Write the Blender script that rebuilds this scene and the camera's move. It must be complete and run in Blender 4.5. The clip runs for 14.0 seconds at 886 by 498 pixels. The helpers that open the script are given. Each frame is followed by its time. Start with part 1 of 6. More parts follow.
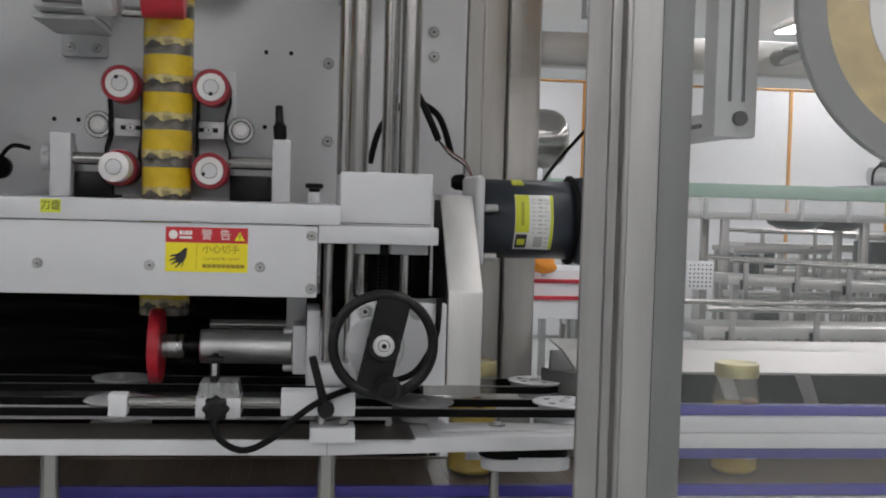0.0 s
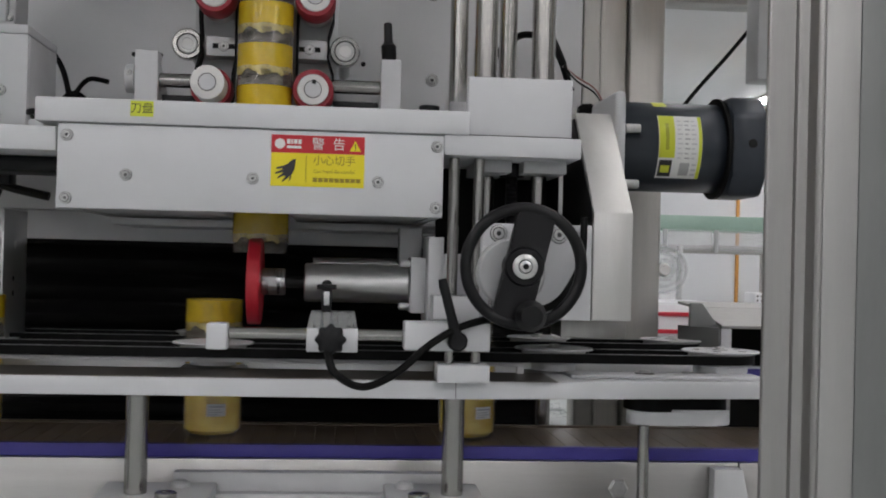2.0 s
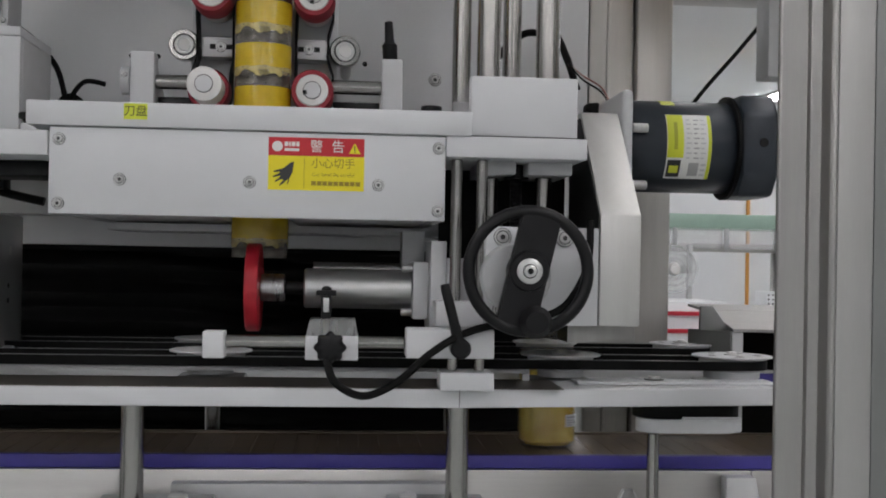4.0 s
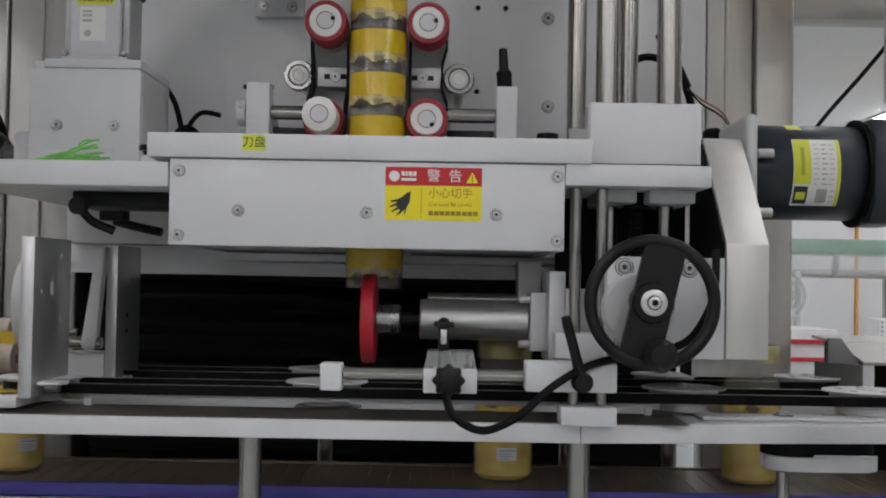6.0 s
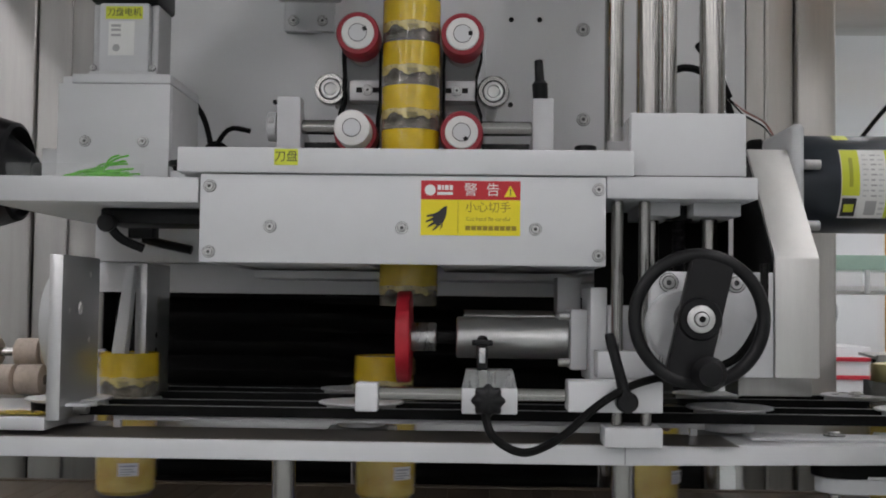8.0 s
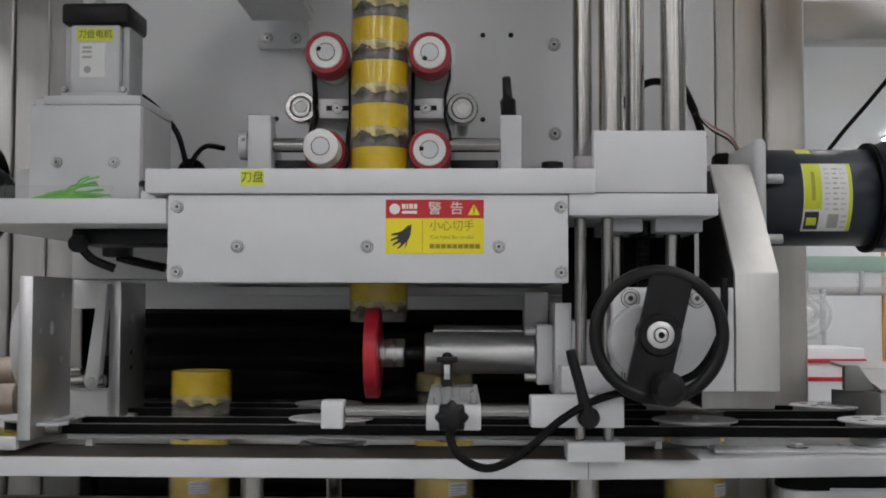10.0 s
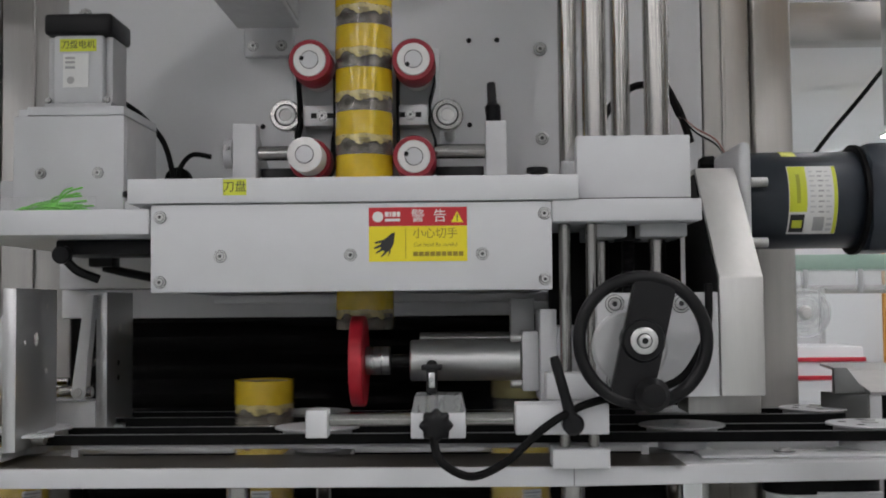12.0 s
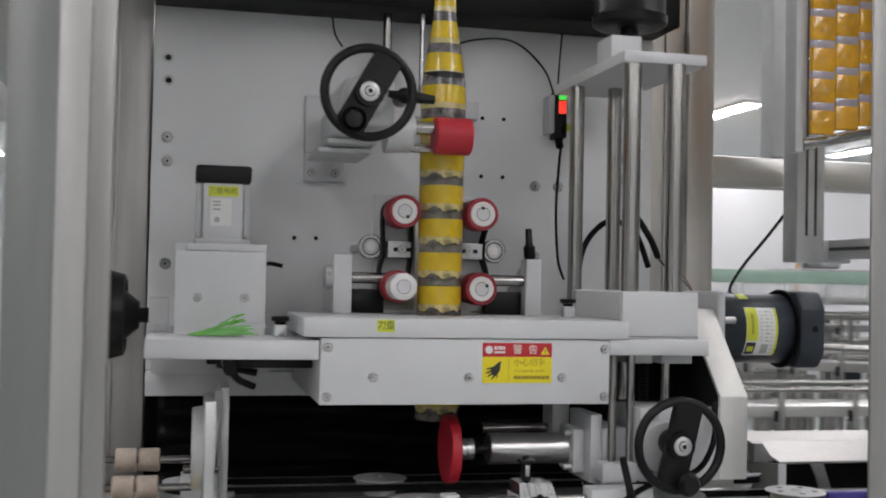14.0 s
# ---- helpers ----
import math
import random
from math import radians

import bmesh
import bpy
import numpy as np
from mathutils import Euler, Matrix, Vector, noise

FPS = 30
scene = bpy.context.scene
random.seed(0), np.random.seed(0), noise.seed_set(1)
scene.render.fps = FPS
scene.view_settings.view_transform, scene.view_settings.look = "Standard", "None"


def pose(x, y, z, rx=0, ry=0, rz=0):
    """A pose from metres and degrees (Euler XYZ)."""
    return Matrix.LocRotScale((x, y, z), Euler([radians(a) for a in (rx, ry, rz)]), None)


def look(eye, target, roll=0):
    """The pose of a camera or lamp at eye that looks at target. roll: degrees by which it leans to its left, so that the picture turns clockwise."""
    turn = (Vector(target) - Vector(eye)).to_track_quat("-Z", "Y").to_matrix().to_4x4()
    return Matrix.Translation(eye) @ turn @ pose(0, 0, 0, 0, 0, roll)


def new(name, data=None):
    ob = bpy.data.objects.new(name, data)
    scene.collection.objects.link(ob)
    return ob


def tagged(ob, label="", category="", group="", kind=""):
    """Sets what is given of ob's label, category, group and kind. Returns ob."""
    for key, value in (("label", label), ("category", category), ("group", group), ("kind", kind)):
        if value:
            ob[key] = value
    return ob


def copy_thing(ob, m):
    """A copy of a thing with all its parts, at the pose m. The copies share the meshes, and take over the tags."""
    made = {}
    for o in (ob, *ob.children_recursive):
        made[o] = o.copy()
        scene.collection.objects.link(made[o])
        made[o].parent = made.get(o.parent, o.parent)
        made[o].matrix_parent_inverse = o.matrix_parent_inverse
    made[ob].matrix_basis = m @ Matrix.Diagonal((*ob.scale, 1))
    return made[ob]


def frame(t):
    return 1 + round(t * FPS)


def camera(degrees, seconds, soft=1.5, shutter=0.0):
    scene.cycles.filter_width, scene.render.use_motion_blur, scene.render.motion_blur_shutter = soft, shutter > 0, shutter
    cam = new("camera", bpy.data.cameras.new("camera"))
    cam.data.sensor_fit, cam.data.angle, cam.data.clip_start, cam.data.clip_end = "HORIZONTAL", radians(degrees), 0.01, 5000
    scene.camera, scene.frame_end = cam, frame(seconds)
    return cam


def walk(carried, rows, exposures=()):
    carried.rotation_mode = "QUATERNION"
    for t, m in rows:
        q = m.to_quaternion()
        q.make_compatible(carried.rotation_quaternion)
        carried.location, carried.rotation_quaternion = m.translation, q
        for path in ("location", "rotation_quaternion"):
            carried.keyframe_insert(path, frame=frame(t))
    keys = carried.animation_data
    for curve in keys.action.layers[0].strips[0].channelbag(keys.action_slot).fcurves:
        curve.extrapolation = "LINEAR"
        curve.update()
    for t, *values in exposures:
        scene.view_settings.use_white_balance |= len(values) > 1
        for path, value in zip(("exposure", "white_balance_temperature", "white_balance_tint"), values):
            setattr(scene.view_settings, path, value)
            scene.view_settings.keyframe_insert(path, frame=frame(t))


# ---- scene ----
cam = camera(42.5, 14.0, 1.9, 0.3)
PATH = [
    (0, (0.149, -1.167, 1.241), (0.397, 0.816, 1.154), 1.6),
    (0.3, (0.136, -1.208, 1.224), (0.379, 0.775, 1.141), 1.9),
    (0.5, (0.133, -1.197, 1.181), (0.391, 0.785, 1.104), 2.1),
    (1, (0.118, -1.089, 1.121), (0.365, 0.895, 1.085), 2.3),
    (1.5, (0.09, -1.026, 1.105), (0.309, 0.962, 1.116), 1.5),
    (2, (0.075, -1.006, 1.101), (0.258, 0.985, 1.118), 1.4),
    (2.2, (0.068, -1.002, 1.098), (0.25, 0.99, 1.121), 1.3),
    (4.3, (0.088, -0.979, 1.106), (0.245, 1.014, 1.121), 0.9),
    (4.5, (0.09, -0.979, 1.106), (0.231, 1.016, 1.121), 0.9),
    (5, (0.081, -0.972, 1.11), (0.177, 1.025, 1.12), 1.0),
    (5.5, (0.071, -0.967, 1.11), (0.11, 1.033, 1.132), 1.0),
    (6, (0.066, -0.96, 1.11), (0.062, 1.039, 1.167), 1.0),
    (6.5, (0.054, -0.949, 1.108), (0.037, 1.049, 1.19), 0.8),
    (7, (0.051, -0.94, 1.106), (0.018, 1.058, 1.197), 0.7),
    (7.5, (0.053, -0.935, 1.105), (0.01, 1.062, 1.197), 0.7),
    (8, (0.055, -0.932, 1.108), (0.008, 1.065, 1.198), 0.7),
    (10.5, (0.093, -0.947, 1.122), (0.044, 1.05, 1.219), -0.2),
    (11, (0.099, -0.948, 1.123), (0.048, 1.049, 1.222), -0.5),
    (11.5, (0.1, -0.946, 1.123), (0.05, 1.051, 1.223), -0.5),
    (12, (0.099, -0.942, 1.125), (0.05, 1.055, 1.223), -0.5),
    (12.5, (0.094, -0.938, 1.126), (0.043, 1.059, 1.225), -0.5),
    (13, (0.086, -0.94, 1.13), (0.037, 1.057, 1.231), -0.5),
    (13.5, (0.017, -1.07, 1.207), (0.033, 0.928, 1.286), 0.3),
    (13.7, (-0.096, -1.151, 1.246), (0.084, 0.839, 1.322), 1.1),
    (14, (-0.316, -1.24, 1.276), (0.128, 0.71, 1.33), 1.2),
]
walk(cam, [(t, look(eye, target, roll)) for t, eye, target, roll in PATH], [(0, 0.0), (13, 0.05), (13.5, 0.1), (14, 0.1)])

# ---- world and light ----
world = bpy.data.worlds.new("world")
scene.world = world
world.use_nodes = True
world.node_tree.nodes["Background"].inputs[0].default_value = (0.985, 0.97, 0.985, 1)
world.node_tree.nodes["Background"].inputs[1].default_value = 0.25
scene.view_settings.exposure = 0.0
LAMP = 6.6


# ---- materials ----
def mat(name, color, rough=0.5, metal=0.0, var=0.1, scale=30.0, bump=0.0, fine=500.0, stretch=(1, 1, 1), rvar=0.12, second=None,
        coat=0.0, trans=0.0, alpha=1.0, ior=1.45, spread=(0.35, 0.65), spec=0.5):
    m = bpy.data.materials.new(name)
    m.use_nodes = True
    nt = m.node_tree
    b = nt.nodes["Principled BSDF"]
    tc = nt.nodes.new("ShaderNodeTexCoord")
    mp = nt.nodes.new("ShaderNodeMapping")
    mp.inputs["Scale"].default_value = stretch
    nt.links.new(tc.outputs["Object"], mp.inputs[0])
    n1 = nt.nodes.new("ShaderNodeTexNoise")
    n1.inputs["Scale"].default_value, n1.inputs["Detail"].default_value = scale, 6
    n2 = nt.nodes.new("ShaderNodeTexNoise")
    n2.inputs["Scale"].default_value, n2.inputs["Detail"].default_value = fine, 3
    nt.links.new(mp.outputs[0], n1.inputs[0])
    nt.links.new(mp.outputs[0], n2.inputs[0])
    ramp = nt.nodes.new("ShaderNodeValToRGB")
    lo = [c * (1 - var) for c in color] if second is None else list(second)
    ramp.color_ramp.elements[0].position, ramp.color_ramp.elements[1].position = spread
    ramp.color_ramp.elements[0].color = (*lo, 1)
    ramp.color_ramp.elements[1].color = (*color, 1)
    mix = nt.nodes.new("ShaderNodeMath")
    mix.operation = "MULTIPLY_ADD"
    mix.inputs[1].default_value, mix.inputs[2].default_value = 0.3, 0.0
    nt.links.new(n2.outputs[0], mix.inputs[0])
    add = nt.nodes.new("ShaderNodeMath")
    add.operation = "MULTIPLY_ADD"
    add.inputs[1].default_value = 0.7
    nt.links.new(n1.outputs[0], add.inputs[0])
    nt.links.new(mix.outputs[0], add.inputs[2])
    nt.links.new(add.outputs[0], ramp.inputs[0])
    nt.links.new(ramp.outputs[0], b.inputs["Base Color"])
    mr = nt.nodes.new("ShaderNodeMapRange")
    mr.inputs["To Min"].default_value, mr.inputs["To Max"].default_value = max(0.02, rough - rvar), min(1, rough + rvar)
    nt.links.new(add.outputs[0], mr.inputs[0])
    nt.links.new(mr.outputs[0], b.inputs["Roughness"])
    b.inputs["Metallic"].default_value = metal
    b.inputs["Specular IOR Level"].default_value = spec
    b.inputs["Coat Weight"].default_value = coat
    b.inputs["Transmission Weight"].default_value = trans
    b.inputs["Alpha"].default_value = alpha
    b.inputs["IOR"].default_value = ior
    if bump:
        bp = nt.nodes.new("ShaderNodeBump")
        bp.inputs["Strength"].default_value, bp.inputs["Distance"].default_value = bump, 0.0006
        nt.links.new(n2.outputs[0], bp.inputs["Height"])
        nt.links.new(bp.outputs[0], b.inputs["Normal"])
    return m


def glow(name, color, strength):
    m = bpy.data.materials.new(name)
    m.use_nodes = True
    b = m.node_tree.nodes["Principled BSDF"]
    b.inputs["Base Color"].default_value = (*color, 1)
    b.inputs["Emission Color"].default_value = (*color, 1)
    b.inputs["Emission Strength"].default_value = strength
    return m


ALU = mat("anodised_aluminium", (0.6, 0.605, 0.615), 0.58, 0.1, 0.05, 25, 0.05, 900, spec=0.35)
PLATEP = mat("pale_grey_paint", (0.72, 0.725, 0.735), 0.5, 0.0, 0.05, 9, 0.06, 700, spec=0.4)
ALU2 = mat("sandblasted_aluminium", (0.54, 0.545, 0.55), 0.5, 0.3, 0.1, 40, 0.08, 1200)
PLATE = mat("milled_aluminium", (0.6, 0.6, 0.6), 0.34, 0.8, 0.08, 12, 0, 600)
TOPD = mat("dark_stained_top", (0.12, 0.106, 0.09), 0.33, 0.5, 0.45, 18, 0.05, 200)
CAST = mat("cast_aluminium", (0.62, 0.62, 0.62), 0.5, 0.5, 0.12, 60, 0.3, 500)
STEEL = mat("brushed_stainless", (0.4, 0.39, 0.375), 0.4, 1.0, 0.14, 14, 0.1, 220, (6, 6, 0.25), 0.08)
# Lighter copy of STEEL: the right side's brighter reflections are in the colour.
STEEL_LIT = mat("lit_brushed_stainless", (0.52, 0.505, 0.475), 0.42, 1.0, 0.12, 14, 0.1, 220, (6, 6, 0.25), 0.08)
STEELH = mat("brushed_stainless_lengthwise", (0.55, 0.54, 0.52), 0.34, 1.0, 0.12, 14, 0.1, 220, (0.25, 6, 6), 0.08)
CHROME = mat("polished_shaft", (0.4, 0.39, 0.37), 0.2, 1.0, 0.04, 4, 0, 20, (1, 1, 0.3), 0.01)
GUARDS = mat("satin_guard_steel", (0.7, 0.69, 0.67), 0.55, 0.9, 0.08, 14, 0.08, 260, (6, 6, 0.3), 0.06)
BARREL = mat("satin_turned_barrel", (0.6, 0.6, 0.59), 0.3, 0.95, 0.06, 20, 0, 200, (1, 1, 1), 0.04)
ROUGHSTEEL = mat("turned_steel", (0.55, 0.55, 0.55), 0.28, 1.0, 0.12, 30, 0.1, 400, (8, 1, 1), 0.08)
SATIN = mat("satin_strip", (0.42, 0.415, 0.4), 0.45, 0.7, 0.1, 14, 0.08, 260, (6, 6, 0.3), 0.06)
GASKET = mat("grey_gasket", (0.2, 0.205, 0.2), 0.35, 0.3, 0.1, 14, 0.05, 260, (4, 4, 0.3), 0.06)
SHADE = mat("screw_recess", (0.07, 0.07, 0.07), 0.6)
SCREW = mat("zinc_screw", (0.6, 0.6, 0.59), 0.36, 0.8, 0.15, 200, 0.05, 900)
DARK = mat("dark_socket_and_shade", (0.012, 0.012, 0.012), 0.5, 0.0, 0.2, 200, spec=0.2)
BLACK = mat("black_plastic", (0.007, 0.007, 0.008), 0.38, 0, 0.3, 60, 0.15, 900, spec=0.3)
RUBBER = mat("black_rubber", (0.004, 0.004, 0.004), 0.55, 0, 0.35, 80, 0.2, 700, spec=0.15)
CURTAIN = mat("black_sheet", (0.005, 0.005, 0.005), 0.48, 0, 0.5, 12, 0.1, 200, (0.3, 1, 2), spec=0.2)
MOTOR = mat("dark_grey_enamel", (0.028, 0.035, 0.045), 0.33, 0.1, 0.2, 60, 0.12, 900)
REDR = mat("red_urethane", (0.29, 0.018, 0.032), 0.45, 0, 0.25, 70, 0.1, 600)
WHITE = mat("white_plastic", (0.72, 0.71, 0.69), 0.45, 0, 0.07, 60, 0.03, 600)
FILM = mat("yellow_film", (0.66, 0.46, 0.018), 0.2, 0, 0.16, 45, 0.4, 90, (1, 1, 1), 0.1, None, 0.5)
FILMO = mat("orange_film", (0.78, 0.4, 0.02), 0.18, 0, 0.45, 26, 0.5, 70, (1, 1, 1), 0.1, None, 0.6)
ROLLED = mat("wound_film_edge", (0.55, 0.42, 0.2), 0.4, 0, 0.3, 40, 0.1, 300)
PALEF = mat("pale_film", (0.46, 0.4, 0.42), 0.2, 0, 0.3, 40, 0.1, 120, (1, 1, 1), 0.1, None, 0.6)
PADW = mat("wire_brown", (0.25, 0.12, 0.1), 0.5)
FLANGE = mat("grey_plastic", (0.2, 0.2, 0.2), 0.4, 0, 0.1, 30)
REDW = mat("bright_red_urethane", (0.48, 0.02, 0.035), 0.42, 0, 0.2, 70, 0.1, 600)
PAD = mat("cream_rubber", (0.55, 0.46, 0.38), 0.55, 0, 0.3, 60, 0.1, 300)
CREAM = mat("cream_print", (0.66, 0.57, 0.24), 0.25, 0, 0.2, 110, 0.1, 300, (1, 1, 1), 0.1, (0.42, 0.34, 0.12), 0.6)
PRINT = mat("dark_printed_film", (0.42, 0.38, 0.3), 0.12, 0, 0.5, 60, 0.3, 150, (1, 1, 1.4), 0.08, (0.06, 0.055, 0.05), 0.7, 0, 0.45, spread=(0.42, 0.58))
SMOKE = mat("smoky_print", (0.22, 0.2, 0.19), 0.2, 0, 0.5, 70, 0.1, 200, (1, 1, 1), 0.1, (0.02, 0.02, 0.02), 0.5)
MANDREL = mat("mandrel_steel", (0.13, 0.125, 0.125), 0.3, 0.3, 0.3, 60, 0.05, 300)
MANDARK = mat("mandrel_dark_ring", (0.02, 0.02, 0.02), 0.4, 0.2, 0.6, 90)
GLASS = mat("jar_glass", (0.93, 0.95, 0.9), 0.06, 0, 0.03, 60, 0.05, 200, (1, 1, 1), 0.03, None, 0, 0.0, 0.12, 1.5)
FRUIT = mat("fruit_in_syrup", (0.76, 0.58, 0.09), 0.22, 0, 0.3, 34, 0.05, 60, (1, 1, 1.6), 0.08, (0.6, 0.38, 0.025), 0.7, spread=(0.36, 0.62))
MEAT = mat("brown_fruit", (0.2, 0.09, 0.03), 0.4, 0, 0.5, 60)
LID = mat("gold_lid", (0.5, 0.45, 0.22), 0.34, 0.6, 0.15, 60, 0.05, 500)
PAPER = mat("white_label", (0.74, 0.74, 0.72), 0.5, 0, 0.05, 60)
YELLOW = mat("yellow_label", (0.78, 0.66, 0.02), 0.45, 0, 0.05, 60)
LIME = mat("lime_label", (0.62, 0.66, 0.05), 0.45, 0, 0.05, 60)
RED = mat("red_label", (0.5, 0.02, 0.03), 0.45, 0, 0.06, 60)
INK = mat("black_ink", (0.03, 0.03, 0.03), 0.5)
OLIVE = mat("olive_ink", (0.4, 0.42, 0.04), 0.5)
PALE = mat("pale_ink", (0.55, 0.55, 0.55), 0.5)
GREY = mat("grey_ink", (0.4, 0.4, 0.4), 0.5)
BROWN = mat("brown_ink", (0.3, 0.22, 0.02), 0.5)
GREENP = mat("green_strands", (0.16, 0.62, 0.05), 0.4, 0, 0.3, 90)
TEAL = mat("teal_plastic", (0.03, 0.3, 0.22), 0.4, 0, 0.15, 20)
BLUE = mat("blue_wear_strip", (0.06, 0.05, 0.29), 0.4, 0, 0.12, 30, 0.05, 400)
BELT = mat("brown_conveyor_chain", (0.2, 0.155, 0.115), 0.42, 0, 0.35, 25, 0.1, 300)
WALL = mat("white_wall_panel", (0.8, 0.81, 0.83), 0.5, 0, 0.04, 1.2, 0.02, 90)
ORANGE = mat("copper_strip", (0.72, 0.36, 0.1), 0.4, 0.2, 0.1, 6)
FLOOR = mat("epoxy_floor", (0.4, 0.425, 0.415), 0.3, 0, 0.12, 2.0, 0.05, 40)
CEIL = mat("ceiling_panel", (0.86, 0.865, 0.875), 0.6, 0, 0.04, 0.8)
GREENG = mat("green_glass", (0.4, 0.56, 0.47), 0.15, 0, 0.1, 6, 0, 60, (1, 1, 1), 0.05)
PANE = mat("acrylic_pane", (0.88, 0.92, 0.9), 0.08, 0, 0.02, 10, 0, 60, (1, 1, 1), 0.04, None, 0, 0, 0.05)
SMOKEP = mat("smoky_acrylic", (0.5, 0.5, 0.5), 0.15, 0, 0.02, 10, 0, 60, alpha=0.3)
HAZE = mat("hazy_plastic", (0.8, 0.82, 0.82), 0.2, 0, 0.1, 30, 0.1, 90, alpha=0.3)
TUBE = glow("led_tube", (0.99, 0.96, 0.98), LAMP)
STRIP = glow("led_strip", (0.99, 0.97, 0.99), 5 * LAMP)
LEDG = glow("green_indicator", (0.1, 0.9, 0.1), 0.7)
LEDR = glow("red_indicator", (1.0, 0.05, 0.03), 0.9)
ORANGEP = mat("orange_plastic", (0.75, 0.28, 0.03), 0.4, 0, 0.15, 20)
REDP = mat("red_rail", (0.55, 0.03, 0.05), 0.4, 0, 0.15, 20)

# ---- building helpers ----
ORG = {}


def thing(name, label, category, loc=(0, 0, 0), group="", kind=""):
    ob = new(name)
    ob.empty_display_size = 0.02
    ob.location = loc
    ORG[ob.name] = Vector(loc)
    return tagged(ob, label, category, group, kind)


def finish(me, material, smooth):
    me.materials.append(material)
    if smooth:
        me.polygons.foreach_set("use_smooth", [True] * len(me.polygons))
        me.set_sharp_from_angle(angle=radians(38))


def part(name, bm, material, parent, label="", smooth=True):
    """One mesh under a thing; its shape is given in world space."""
    org = ORG[parent.name]
    bmesh.ops.translate(bm, verts=bm.verts, vec=-org)
    bmesh.ops.recalc_face_normals(bm, faces=bm.faces)
    me = bpy.data.meshes.new(name)
    bm.to_mesh(me)
    bm.free()
    finish(me, material, smooth)
    ob = new(name, me)
    ob.parent = parent
    ORG[ob.name] = org
    return tagged(ob, label)


def solo(name, bm, material, label, category, loc=(0, 0, 0), group="", kind="", smooth=True):
    """A thing of one mesh."""
    bmesh.ops.translate(bm, verts=bm.verts, vec=-Vector(loc))
    bmesh.ops.recalc_face_normals(bm, faces=bm.faces)
    me = bpy.data.meshes.new(name)
    bm.to_mesh(me)
    bm.free()
    finish(me, material, smooth)
    ob = new(name, me)
    ob.location = loc
    ORG[ob.name] = Vector(loc)
    return tagged(ob, label, category, group, kind)


def box(x0, x1, y0, y1, z0, z1, r=0.0012, bm=None, seg=2):
    bm = bm or bmesh.new()
    vs = bmesh.ops.create_cube(bm, size=1)["verts"]
    for v in vs:
        v.co = Vector(((x0 + x1) / 2 + v.co.x * (x1 - x0), (y0 + y1) / 2 + v.co.y * (y1 - y0), (z0 + z1) / 2 + v.co.z * (z1 - z0)))
    if r:
        es = list({e for v in vs for e in v.link_edges})
        bmesh.ops.bevel(bm, geom=es, offset=min(r, 0.45 * min(x1 - x0, y1 - y0, z1 - z0)), segments=seg, affect="EDGES", profile=0.5)
    return bm


def lathe(profile, p0, axis, n=32, bm=None, closed=True, ring=False):
    """A body of revolution: profile of (along, radius) from p0 along axis."""
    bm = bm or bmesh.new()
    axis = Vector(axis).normalized()
    u = axis.orthogonal().normalized()
    if abs(axis.z) < 0.9:
        u = axis.cross(Vector((0, 0, 1))).normalized()
    w = axis.cross(u)
    rings = []
    for a, r in profile:
        c = Vector(p0) + axis * a
        if r < 1e-6:
            rings.append([bm.verts.new(c)])
        else:
            rings.append([bm.verts.new(c + u * (r * math.cos(2 * math.pi * k / n)) + w * (r * math.sin(2 * math.pi * k / n))) for k in range(n)])
    for a, b in zip(rings, (rings[1:] + rings[:1]) if ring else rings[1:]):
        for k in range(n):
            q = (k + 1) % n
            if len(a) == 1 and len(b) == 1:
                continue
            if len(a) == 1:
                bm.faces.new((a[0], b[k], b[q]))
            elif len(b) == 1:
                bm.faces.new((a[k], b[0], a[q]))
            else:
                bm.faces.new((a[k], b[k], b[q], a[q]))
    if closed and not ring:
        for end in (rings[0], rings[-1]):
            if len(end) > 2:
                bm.faces.new(end)
    return bm


def cyl(p0, p1, r, n=24, ch=0.0008, bm=None):
    d = Vector(p1) - Vector(p0)
    h = d.length
    ch = min(ch, r * 0.4, h * 0.4)
    return lathe([(0, r - ch), (ch, r), (h - ch, r), (h, r - ch)], p0, d, n, bm)


def smooth_path(points, steps=8):
    pts = [Vector(p) for p in points]
    out = []
    for i in range(len(pts) - 1):
        a, b, c, d = pts[max(i - 1, 0)], pts[i], pts[i + 1], pts[min(i + 2, len(pts) - 1)]
        for k in range(steps):
            t = k / steps
            out.append(0.5 * (2 * b + (c - a) * t + (2 * a - 5 * b + 4 * c - d) * t * t + (3 * b - a - 3 * c + d) * t ** 3))
    return out + [pts[-1]]


def sweep(points, r, n=8, bm=None, close=False):
    """A round cable or rim along the points."""
    bm = bm or bmesh.new()
    pts = [Vector(p) for p in points]
    rings, up = [], None
    for i, p in enumerate(pts):
        a = pts[i - 1] if (i or close) else p
        b = pts[(i + 1) % len(pts)] if (i < len(pts) - 1 or close) else p
        d = (b - a).normalized()
        if up is None:
            up = d.orthogonal().normalized()
        up = (up - d * up.dot(d)).normalized()
        w = d.cross(up)
        rings.append([bm.verts.new(p + up * (r * math.cos(2 * math.pi * k / n)) + w * (r * math.sin(2 * math.pi * k / n))) for k in range(n)])
    pairs = list(zip(rings, rings[1:])) + ([(rings[-1], rings[0])] if close else [])
    for a, b in pairs:
        for k in range(n):
            bm.faces.new((a[k], b[k], b[(k + 1) % n], a[(k + 1) % n]))
    if not close:
        bm.faces.new(rings[0])
        bm.faces.new(rings[-1])
    return bm


